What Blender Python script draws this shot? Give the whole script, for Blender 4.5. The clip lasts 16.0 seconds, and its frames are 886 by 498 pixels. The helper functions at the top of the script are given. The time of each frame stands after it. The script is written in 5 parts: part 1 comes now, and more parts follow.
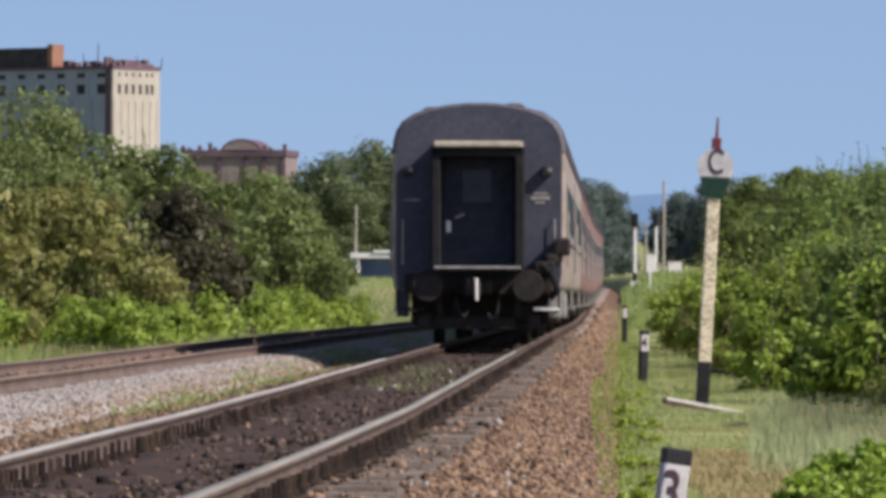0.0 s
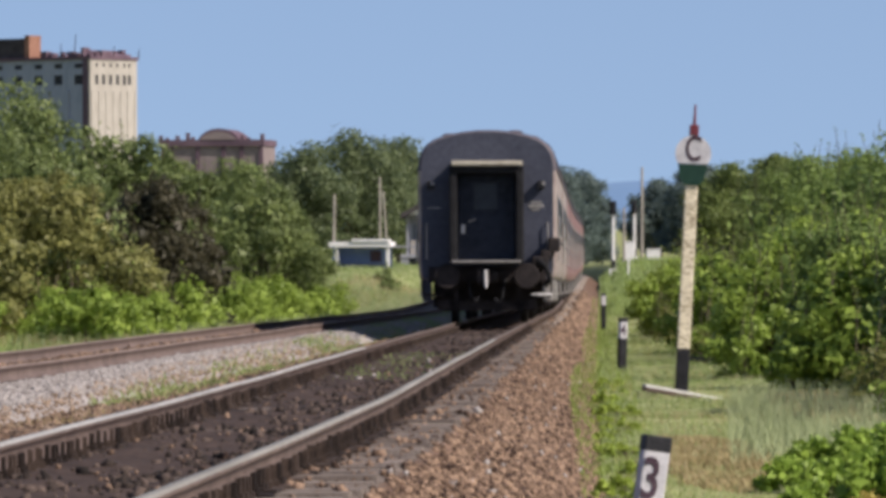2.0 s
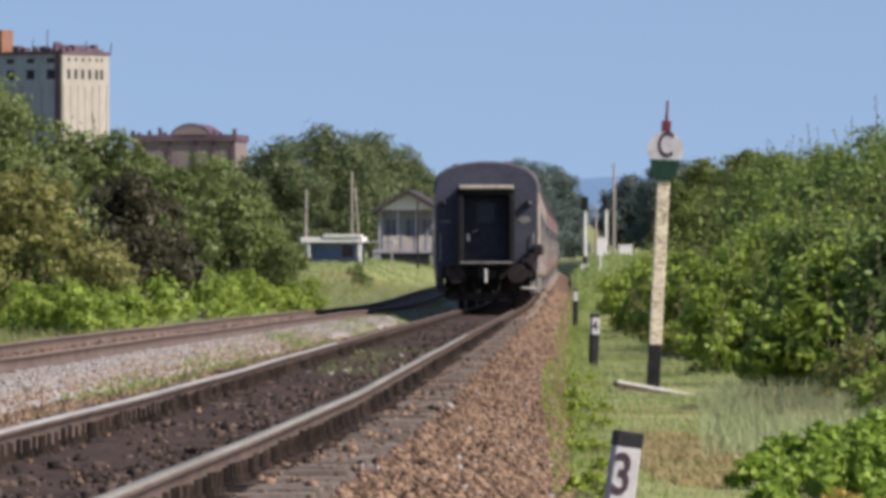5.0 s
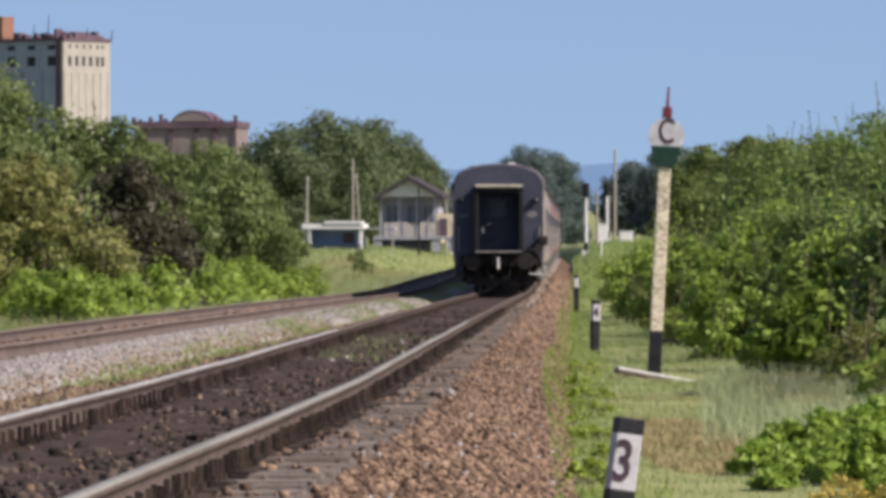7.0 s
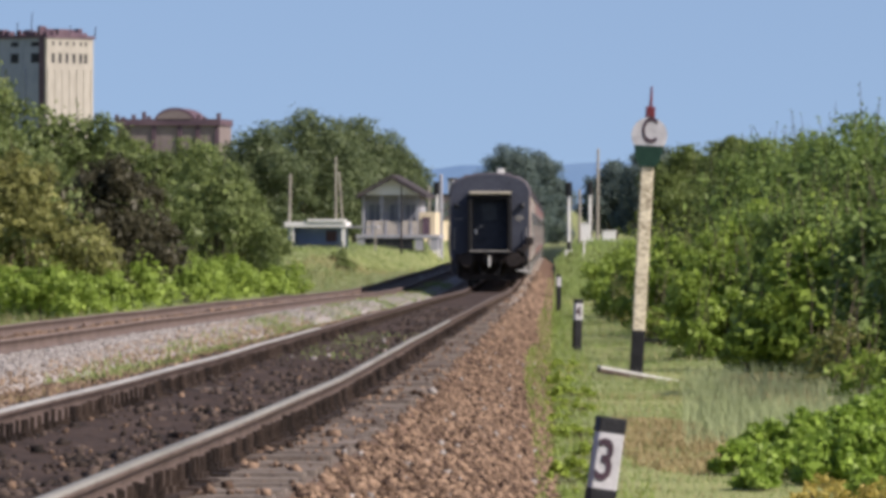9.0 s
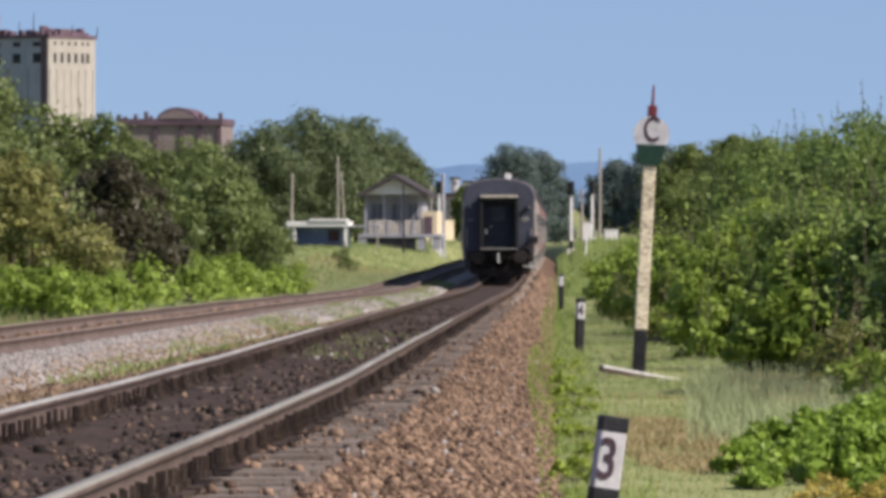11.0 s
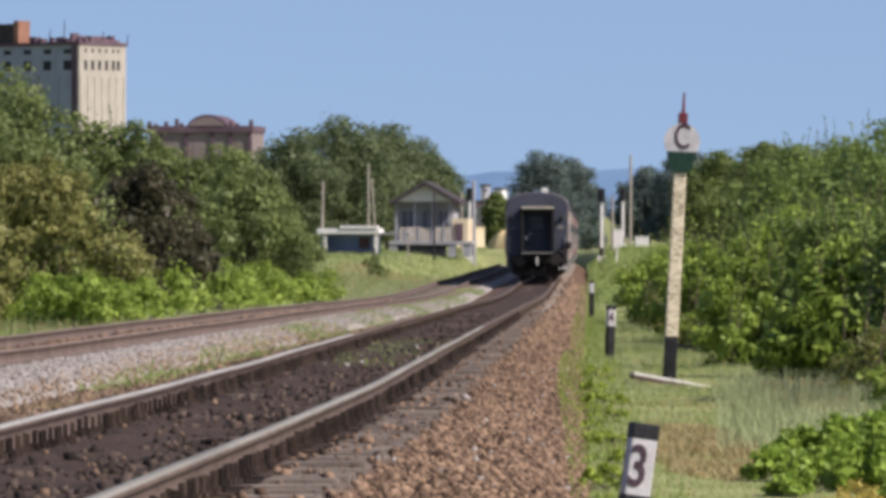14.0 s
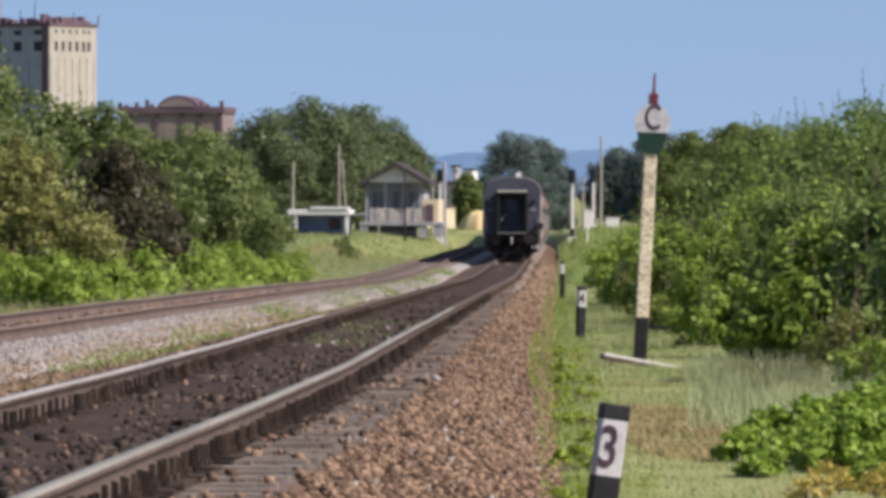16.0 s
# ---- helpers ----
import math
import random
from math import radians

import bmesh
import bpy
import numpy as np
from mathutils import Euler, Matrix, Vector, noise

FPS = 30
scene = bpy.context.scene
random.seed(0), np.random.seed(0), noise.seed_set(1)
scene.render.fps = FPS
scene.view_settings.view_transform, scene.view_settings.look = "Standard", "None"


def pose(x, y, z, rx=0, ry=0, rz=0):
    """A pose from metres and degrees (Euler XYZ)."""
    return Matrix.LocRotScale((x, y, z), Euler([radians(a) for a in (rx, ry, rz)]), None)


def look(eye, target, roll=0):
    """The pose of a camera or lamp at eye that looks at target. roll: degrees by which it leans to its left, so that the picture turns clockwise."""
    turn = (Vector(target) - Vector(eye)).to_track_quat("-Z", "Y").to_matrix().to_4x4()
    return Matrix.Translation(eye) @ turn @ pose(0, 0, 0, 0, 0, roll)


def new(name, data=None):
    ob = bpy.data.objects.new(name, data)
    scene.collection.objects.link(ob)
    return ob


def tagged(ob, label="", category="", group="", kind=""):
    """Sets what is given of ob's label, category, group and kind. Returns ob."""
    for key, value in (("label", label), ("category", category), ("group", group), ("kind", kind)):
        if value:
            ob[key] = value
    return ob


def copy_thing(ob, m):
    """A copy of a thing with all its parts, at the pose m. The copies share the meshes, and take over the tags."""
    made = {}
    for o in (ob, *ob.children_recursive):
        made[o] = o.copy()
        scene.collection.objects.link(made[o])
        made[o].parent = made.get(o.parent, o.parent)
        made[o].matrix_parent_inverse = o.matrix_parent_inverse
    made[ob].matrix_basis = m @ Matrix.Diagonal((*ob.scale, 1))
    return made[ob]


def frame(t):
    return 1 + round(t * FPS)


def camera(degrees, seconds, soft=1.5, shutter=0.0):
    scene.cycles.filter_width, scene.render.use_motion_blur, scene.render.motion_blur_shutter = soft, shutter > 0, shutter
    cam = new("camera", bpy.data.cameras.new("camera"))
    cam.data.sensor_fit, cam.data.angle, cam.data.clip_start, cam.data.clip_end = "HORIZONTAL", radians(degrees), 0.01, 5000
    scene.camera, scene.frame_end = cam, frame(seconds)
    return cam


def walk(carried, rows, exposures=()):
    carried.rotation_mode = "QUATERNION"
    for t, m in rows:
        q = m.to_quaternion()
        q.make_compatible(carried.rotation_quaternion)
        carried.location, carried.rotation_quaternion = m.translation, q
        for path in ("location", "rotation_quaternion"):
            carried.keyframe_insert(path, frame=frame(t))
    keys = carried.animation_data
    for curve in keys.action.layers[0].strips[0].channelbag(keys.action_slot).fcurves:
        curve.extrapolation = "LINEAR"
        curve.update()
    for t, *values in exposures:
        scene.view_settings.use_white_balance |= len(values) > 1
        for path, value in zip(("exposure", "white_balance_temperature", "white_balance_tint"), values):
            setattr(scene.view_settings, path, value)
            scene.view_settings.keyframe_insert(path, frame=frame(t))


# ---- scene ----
# A hand-held long lens beside a railway. Top of rail far off is z = 0; the line runs towards +y.
EYE = Vector((0.0, 0.0, 1.2))
cam = camera(7.178, 16.0, soft=4.1)

# seconds, sideways and upward aim per 100 m, lean
AIM = [
    (0, -0.8869, 0.4348, 0.157), (0.5, -0.773, 0.2899, 0.228), (1, -0.7082, 0.256, 0.224), (1.5, -0.6606, 0.2696, 0.112),
    (2, -0.581, 0.2717, -0.195), (2.5, -0.4294, 0.2554, -0.006), (3, -0.2569, 0.226, 0.019), (5.5, -0.189, 0.1924, -0.088),
    (6, -0.2334, 0.1472, -0.01), (6.5, -0.2357, 0.0578, -0.162), (7, -0.1988, 0.0161, -0.116), (7.5, -0.1311, -0.0081, -0.191),
    (8, -0.096, -0.0187, -0.219), (8.5, -0.0243, -0.0072, -0.196), (9, 0.0477, -0.004, 0.112), (11.5, -0.0626, -0.0149, -0.027),
    (12, -0.2916, 0.1081, -0.094), (12.5, -0.4788, 0.1416, -0.042), (13, -0.539, 0.1524, -0.06), (13.5, -0.5039, 0.1168, -0.095),
    (14, -0.4162, 0.0865, 0.018), (14.5, -0.3056, -0.0073, 0.064), (15, -0.2197, -0.1104, 0.002), (15.5, -0.116, -0.1506, 0.053),
    (16, -0, -0.184, 0),
]
walk(cam, [(t, look(EYE, EYE + Vector((a, 100.0, b)), r)) for t, a, b, r in AIM], [(0, 0.48, 6520, 16), (16, 0.48, 6520, 16)])

# ---- light ----
SUN_EL, SUN_AZ = 41.5, 116.0          # degrees; azimuth clockwise from +y
world = bpy.data.worlds.new("sky")
scene.world = world
world.use_nodes = True
wt = world.node_tree
sky = wt.nodes.new("ShaderNodeTexSky")
sky.sky_type, sky.sun_disc = "NISHITA", False
sky.sun_elevation, sky.sun_rotation = radians(SUN_EL), radians(SUN_AZ)
sky.air_density, sky.dust_density, sky.ozone_density = 1.0, 1.2, 1.6
wt.nodes["Background"].inputs["Strength"].default_value = 0.108
coord, lift = wt.nodes.new("ShaderNodeTexCoord"), wt.nodes.new("ShaderNodeVectorMath")
lift.operation = "ADD"
lift.inputs[1].default_value = (0, 0, 0.20)      # the clear air of a dry day: the blue comes down to the horizon
wt.links.new(coord.outputs["Generated"], lift.inputs[0])
wt.links.new(lift.outputs[0], sky.inputs["Vector"])
wt.links.new(sky.outputs[0], wt.nodes["Background"].inputs["Color"])

sun_data = bpy.data.lights.new("sun", "SUN")
sun_data.energy, sun_data.angle, sun_data.color = 5.0, radians(0.53), (1.0, 0.93, 0.81)
sun = new("sun", sun_data)
e, a = radians(SUN_EL), radians(SUN_AZ)
sun_way = Vector((math.cos(e) * math.sin(a), math.cos(e) * math.cos(a), math.sin(e)))
sun.matrix_world = look(sun_way * 50, (0, 0, 0))


# ---- materials ----
def mat(name, dark, light, scale=3.0, fine=40.0, rough=0.8, bump=0.3, metal=0.0, per_object=0.0, island=0.0, lo=0.35, hi=0.65, spec=0.14, stretch=(1, 1, 1), depth=0.02):
    """A surface with stains at a coarse scale and grain at a fine one."""
    m = bpy.data.materials.new(name)
    m.use_nodes = True
    nt = m.node_tree
    n, ln = nt.nodes, nt.links.new
    b = n["Principled BSDF"]
    tc = n.new("ShaderNodeTexCoord")
    mp = n.new("ShaderNodeMapping")
    mp.inputs["Scale"].default_value = stretch
    ln(tc.outputs["Object"], mp.inputs[0])
    n1, n2 = n.new("ShaderNodeTexNoise"), n.new("ShaderNodeTexNoise")
    for q, s in ((n1, scale), (n2, fine)):
        q.inputs["Scale"].default_value, q.inputs["Detail"].default_value = s, 4.0
        ln(mp.outputs[0], q.inputs["Vector"])
    mid = n.new("ShaderNodeMath")
    mid.operation = "MULTIPLY_ADD"
    mid.inputs[1].default_value = 0.5
    ln(n1.outputs[0], mid.inputs[0])
    half = n.new("ShaderNodeMath")
    half.operation = "MULTIPLY"
    half.inputs[1].default_value = 0.5
    ln(n2.outputs[0], half.inputs[0])
    ln(half.outputs[0], mid.inputs[2])
    value = mid.outputs[0]
    for amount, node, socket in ((per_object, "ShaderNodeObjectInfo", "Random"), (island, "ShaderNodeNewGeometry", "Random Per Island")):
        if amount:
            src = n.new(node)
            ad = n.new("ShaderNodeMath")
            ad.operation = "MULTIPLY_ADD"
            ad.inputs[1].default_value = amount
            ln(src.outputs[socket], ad.inputs[0])
            sh = n.new("ShaderNodeMath")
            sh.operation = "SUBTRACT"
            sh.inputs[1].default_value = amount / 2
            ln(value, sh.inputs[0])
            ln(sh.outputs[0], ad.inputs[2])
            value = ad.outputs[0]
    ramp = n.new("ShaderNodeValToRGB")
    ramp.color_ramp.elements[0].position, ramp.color_ramp.elements[1].position = lo, hi
    ramp.color_ramp.elements[0].color, ramp.color_ramp.elements[1].color = (*dark, 1), (*light, 1)
    ln(value, ramp.inputs[0])
    ln(ramp.outputs[0], b.inputs["Base Color"])
    b.inputs["Roughness"].default_value, b.inputs["Metallic"].default_value = rough, metal
    b.inputs["Specular IOR Level"].default_value = spec
    if bump:
        bp = n.new("ShaderNodeBump")
        bp.inputs["Strength"].default_value, bp.inputs["Distance"].default_value = bump, depth
        ln(n2.outputs[0], bp.inputs["Height"])
        ln(bp.outputs[0], b.inputs["Normal"])
    return m


def leaf_mat(name, dark, light, sheer=0.40, rough=0.5):
    """Foliage: each leaf its own shade, light shining through."""
    m = bpy.data.materials.new(name)
    m.use_nodes = True
    nt = m.node_tree
    n, ln = nt.nodes, nt.links.new
    b = n["Principled BSDF"]
    geo, tc, ns = n.new("ShaderNodeNewGeometry"), n.new("ShaderNodeTexCoord"), n.new("ShaderNodeTexNoise")
    ns.inputs["Scale"].default_value, ns.inputs["Detail"].default_value = 0.8, 3.0
    ln(tc.outputs["Object"], ns.inputs["Vector"])
    mx = n.new("ShaderNodeMath")
    mx.operation = "MULTIPLY_ADD"
    mx.inputs[1].default_value = 0.26
    ln(geo.outputs["Random Per Island"], mx.inputs[0])
    hf = n.new("ShaderNodeMath")
    hf.operation = "MULTIPLY"
    hf.inputs[1].default_value = 0.82
    ln(ns.outputs[0], hf.inputs[0])
    ln(hf.outputs[0], mx.inputs[2])
    ramp = n.new("ShaderNodeValToRGB")
    ramp.color_ramp.elements[0].position, ramp.color_ramp.elements[1].position = 0.2, 0.85
    ramp.color_ramp.elements[0].color, ramp.color_ramp.elements[1].color = (*dark, 1), (*light, 1)
    ln(mx.outputs[0], ramp.inputs[0])
    ln(ramp.outputs[0], b.inputs["Base Color"])
    b.inputs["Roughness"].default_value, b.inputs["Specular IOR Level"].default_value = rough, 0.25
    tr, ms = n.new("ShaderNodeBsdfTranslucent"), n.new("ShaderNodeMixShader")
    ln(ramp.outputs[0], tr.inputs["Color"])
    ms.inputs[0].default_value = sheer
    ln(b.outputs[0], ms.inputs[1])
    ln(tr.outputs[0], ms.inputs[2])
    ln(ms.outputs[0], n["Material Output"].inputs["Surface"])
    return m


GRASS_GROUND = mat("meadow_soil", (0.14, 0.165, 0.055), (0.28, 0.285, 0.13), 0.35, 6.0, 0.95, 0.5, depth=0.05)
BALLAST_DARK = mat("oily_ballast", (0.017, 0.012, 0.010), (0.076, 0.051, 0.040), 0.9, 9.0, 0.85, 0.9, lo=0.3, hi=0.7, depth=0.05)
# rust tone, deepened to paint the shade in gaps between loose stones
BALLAST_RED = mat("rusty_gap_shade_ballast", (0.045, 0.028, 0.020), (0.165, 0.102, 0.070), 1.5, 14.0, 0.9, 0.8, depth=0.04)
GRAVEL = mat("grey_gravel", (0.20, 0.182, 0.172), (0.33, 0.30, 0.285), 0.8, 12.0, 0.92, 0.7, depth=0.03)
STONE_RED = mat("rust_stained_stone", (0.030, 0.018, 0.014), (0.255, 0.172, 0.120), 0.7, 24.0, 0.88, 0.3, island=1.1, lo=0.0, hi=1.0)
STONE_DARK = mat("oil_stained_stone", (0.010, 0.008, 0.007), (0.090, 0.066, 0.055), 3.0, 30.0, 0.8, 0.3, island=1.0, lo=0.1, hi=1.0)
STONE_GREY = mat("granite_chips", (0.19, 0.172, 0.165), (0.34, 0.315, 0.30), 3.0, 30.0, 0.9, 0.3, island=0.9, lo=0.1, hi=0.95)
STONE_SAND = mat("sandy_stained_stone", (0.12, 0.082, 0.060), (0.36, 0.275, 0.205), 1.5, 30.0, 0.9, 0.3, island=0.8, lo=0.1, hi=0.95)
SLEEPER = mat("weathered_concrete", (0.105, 0.084, 0.072), (0.20, 0.168, 0.146), 3.0, 30.0, 0.9, 0.4, per_object=0.3)
CRIB = mat("dusty_packed_crib", (0.050, 0.038, 0.031), (0.165, 0.132, 0.112), 1.1, 9.0, 0.92, 0.7, depth=0.03)
RAIL_RUST = mat("rusted_steel", (0.070, 0.050, 0.043), (0.165, 0.122, 0.106), 2.0, 40.0, 0.7, 0.2, metal=0.15)
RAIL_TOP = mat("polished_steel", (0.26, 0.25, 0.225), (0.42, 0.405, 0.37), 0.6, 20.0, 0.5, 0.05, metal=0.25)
# brown far heads: the loss of sky reflection with distance, done in colour
RAIL_FAR = mat("sheenless_brown_rail_head", (0.075, 0.058, 0.050), (0.15, 0.118, 0.10), 0.6, 20.0, 0.7, 0.1, metal=0.2)
RAIL_WORN = mat("grimy_rail_head", (0.165, 0.155, 0.134), (0.285, 0.27, 0.238), 0.25, 12.0, 0.6, 0.1, metal=0.2)
RAIL_DULL = mat("dull_brown_rail_head", (0.13, 0.095, 0.08), (0.24, 0.19, 0.165), 0.6, 20.0, 0.7, 0.1, metal=0.2)
CLIP_IRON = mat("rusty_clip_iron", (0.018, 0.013, 0.011), (0.062, 0.044, 0.035), 6.0, 50.0, 0.8, 0.3, per_object=0.4)
IRON_DARK = mat("greasy_iron", (0.013, 0.011, 0.012), (0.040, 0.033, 0.031), 6.0, 50.0, 0.65, 0.3, metal=0.2)
BLACK_PAINT = mat("black_paint", (0.010, 0.010, 0.012), (0.03, 0.03, 0.034), 5.0, 60.0, 0.6, 0.2)
WHITE_PAINT = mat("chalky_white_paint", (0.36, 0.345, 0.335), (0.62, 0.61, 0.60), 6.0, 50.0, 0.75, 0.2, lo=0.25, hi=0.5)
WHITEWASH = mat("flaking_whitewash", (0.26, 0.215, 0.15), (0.64, 0.57, 0.43), 3.0, 12.0, 0.9, 0.6, lo=0.36, hi=0.56, stretch=(1, 1, 1.6))
SIGN_WHITE = mat("dulled_white_enamel", (0.33, 0.32, 0.34), (0.50, 0.49, 0.51), 5.0, 40.0, 0.6, 0.1)
LETTER_PAINT = mat("faded_maroon_black_paint", (0.030, 0.020, 0.028), (0.075, 0.045, 0.062), 5.0, 60.0, 0.6, 0.1)
GREEN_PAINT = mat("dark_green_paint", (0.008, 0.026, 0.020), (0.020, 0.050, 0.036), 6.0, 60.0, 0.5, 0.1)
RED_PAINT = mat("faded_red_paint", (0.085, 0.020, 0.028), (0.17, 0.04, 0.05), 6.0, 60.0, 0.6, 0.1)
BODY_GREY = mat("dusty_blue_grey_paint", (0.032, 0.036, 0.052), (0.066, 0.071, 0.094), 1.2, 9.0, 0.5, 0.05, lo=0.3, hi=0.7)
# door blue darkened to hold the shadow inside the gangway
DOOR_SHADED = mat("gangway_shaded_blue_paint", (0.012, 0.015, 0.023), (0.030, 0.035, 0.050), 1.5, 9.0, 0.5, 0.05)
# coach sides: dust, plus the sun's brightness put into the paint
BODY_SIDE = mat("sunlit_dusty_beige_paint", (0.15, 0.115, 0.11), (0.30, 0.262, 0.24), 0.5, 5.0, 0.5, 0.05, stretch=(1, 0.6, 1))
BODY_RED = mat("dusty_red_paint", (0.12, 0.062, 0.062), (0.20, 0.118, 0.112), 0.8, 9.0, 0.5, 0.05)
ROOF_GREY = mat("sooty_roof_paint", (0.060, 0.054, 0.066), (0.115, 0.104, 0.12), 1.0, 8.0, 0.6, 0.1)
RUBBER = mat("perished_rubber", (0.006, 0.006, 0.007), (0.02, 0.02, 0.022), 5.0, 50.0, 0.8, 0.2)
STEEL_GREY = mat("worn_grey_steel", (0.16, 0.155, 0.15), (0.36, 0.34, 0.32), 5.0, 40.0, 0.5, 0.1, metal=0.3)
LEDGE = mat("pale_dusty_canvas", (0.27, 0.245, 0.195), (0.45, 0.415, 0.34), 4.0, 30.0, 0.9, 0.3)
GLASS_DARK = mat("dark_window_glass", (0.012, 0.015, 0.02), (0.03, 0.035, 0.045), 1.0, 6.0, 0.3, 0.0, spec=0.3)
BARK = mat("bark", (0.045, 0.035, 0.026), (0.13, 0.105, 0.08), 3.0, 25.0, 0.95, 0.8, stretch=(1, 1, 0.3))
# elevator concrete in two tones: sun in the pale one, sky-blue shade in the grey
CONCRETE_SUNLIT = mat("sunlit_concrete", (0.27, 0.25, 0.222), (0.36, 0.335, 0.30), 0.12, 1.2, 0.9, 0.3, stretch=(1, 1, 0.3))
CONCRETE_SHADED = mat("shaded_stained_concrete", (0.19, 0.215, 0.27), (0.30, 0.325, 0.38), 0.10, 1.2, 0.9, 0.3, stretch=(1, 1, 0.3))
BRICK_DULL = mat("weathered_red_brick", (0.072, 0.048, 0.066), (0.135, 0.092, 0.112), 0.4, 4.0, 0.92, 0.4)
# lit copy of the brick: the sun on the chimney end is in this orange
BRICK_ORANGE = mat("sunlit_orange_brick", (0.17, 0.085, 0.060), (0.29, 0.16, 0.115), 0.5, 4.0, 0.92, 0.4)
MILL_WALL = mat("tan_mill_render", (0.15, 0.122, 0.125), (0.225, 0.185, 0.18), 0.2, 1.5, 0.92, 0.3)
DARK_HOLE = mat("unlit_opening", (0.012, 0.013, 0.016), (0.03, 0.03, 0.036), 1.0, 6.0, 0.4, 0.0)
ROOF_DARK = mat("tarred_roofing", (0.030, 0.026, 0.029), (0.075, 0.064, 0.066), 0.6, 5.0, 0.9, 0.3)
RENDER_GREY = mat("grey_wall_render", (0.21, 0.21, 0.235), (0.34, 0.34, 0.37), 0.5, 5.0, 0.9, 0.2)
DIM_GLASS = mat("dim_window_glass", (0.10, 0.11, 0.14), (0.17, 0.18, 0.21), 1.0, 6.0, 0.3, 0.0)
RENDER_CREAM = mat("cream_wall_render", (0.50, 0.42, 0.29), (0.66, 0.57, 0.41), 0.5, 5.0, 0.9, 0.2)
RENDER_BEIGE = mat("beige_wall_render", (0.30, 0.27, 0.235), (0.44, 0.40, 0.35), 0.6, 5.0, 0.9, 0.2)
RED_GLASS = mat("red_signal_glass", (0.22, 0.015, 0.02), (0.36, 0.03, 0.035), 2.0, 20.0, 0.25, 0.0, spec=0.5)
BLUE_PANEL = mat("faded_blue_panel", (0.15, 0.22, 0.42), (0.24, 0.31, 0.52), 0.8, 8.0, 0.6, 0.1)
WOOD_GREY = mat("grey_weathered_wood", (0.20, 0.18, 0.16), (0.36, 0.33, 0.29), 2.0, 20.0, 0.9, 0.4, stretch=(1, 1, 0.2))
SAND = mat("yellow_sand", (0.55, 0.42, 0.20), (0.72, 0.58, 0.32), 0.5, 5.0, 0.95, 0.4)
# the blue of distance is mixed into the ridge's own colour
FAR_WOODS = mat("haze_blue_wooded_hill", (0.098, 0.168, 0.285), (0.13, 0.208, 0.325), 0.004, 0.03, 1.0, 0.0)
LEAF_OLIVE = leaf_mat("olive_leaf", (0.075, 0.088, 0.026), (0.305, 0.30, 0.100))
LEAF_BROWN = leaf_mat("bronze_leaf", (0.024, 0.026, 0.016), (0.095, 0.085, 0.046))
LEAF_GREEN = leaf_mat("green_leaf", (0.046, 0.082, 0.020), (0.245, 0.335, 0.088))
LEAF_BRIGHT = leaf_mat("bright_leaf", (0.105, 0.170, 0.022), (0.355, 0.46, 0.090))
LEAF_LIME = leaf_mat("lime_leaf", (0.17, 0.24, 0.030), (0.44, 0.54, 0.10))
LEAF_WEED = leaf_mat("fresh_weed_leaf", (0.105, 0.185, 0.022), (0.345, 0.475, 0.080))
LEAF_DARK = leaf_mat("dark_leaf", (0.045, 0.074, 0.020), (0.21, 0.26, 0.075))
LEAF_DULL = leaf_mat("dull_green_leaf", (0.044, 0.070, 0.024), (0.225, 0.275, 0.090))
# next two: leaves greyed and blued to carry the haze of distance
LEAF_HAZE_GREY = leaf_mat("haze_greyed_leaf", (0.042, 0.064, 0.038), (0.175, 0.215, 0.090))
LEAF_HAZE_BLUE = leaf_mat("haze_blue_green_leaf", (0.058, 0.085, 0.085), (0.145, 0.19, 0.165))
BLADE_GREEN = leaf_mat("grass_blade", (0.12, 0.178, 0.045), (0.29, 0.365, 0.125), 0.3)
BLADE_PALE = leaf_mat("pale_seeding_grass_blade", (0.21, 0.255, 0.125), (0.375, 0.415, 0.23), 0.3)
BLADE_LIME = leaf_mat("lush_grass_blade", (0.14, 0.21, 0.035), (0.33, 0.42, 0.105), 0.4)
BLADE_DRY = leaf_mat("dry_grass_blade", (0.21, 0.155, 0.072), (0.43, 0.345, 0.185), 0.25)
PETAL = leaf_mat("yellow_petal", (0.30, 0.24, 0.05), (0.52, 0.42, 0.12), 0.3)


# ---- mesh helpers ----
def raw_mesh(name, verts, faces, material):
    """A mesh from arrays: verts (n, 3), faces (m, k)."""
    verts, faces = np.asarray(verts, np.float32), np.asarray(faces, np.int32)
    me = bpy.data.meshes.new(name)
    me.vertices.add(len(verts))
    me.vertices.foreach_set("co", verts.ravel())
    me.loops.add(faces.size)
    me.loops.foreach_set("vertex_index", faces.ravel())
    me.polygons.add(len(faces))
    me.polygons.foreach_set("loop_start", np.arange(0, faces.size, faces.shape[1], dtype=np.int32))
    me.update(calc_edges=True)
    me.materials.append(material)
    return me


def smooth(me, on=True):
    me.polygons.foreach_set("use_smooth", np.full(len(me.polygons), on))
    return me


def part(name, bm, material, parent, label=""):
    """One mesh object under a thing or a part; bm is a bmesh or a finished mesh."""
    if isinstance(bm, bmesh.types.BMesh):
        me = bpy.data.meshes.new(name)
        bm.to_mesh(me)
        bm.free()
        me.materials.append(material)
    else:
        me = bm
    ob = new(name, me)
    ob.parent = parent
    return tagged(ob, label)


def thing(name, m, label, category, group="", kind=""):
    ob = new(name)
    ob.matrix_world = m
    ob.empty_display_size = 0.3
    return tagged(ob, label, category, group, kind)


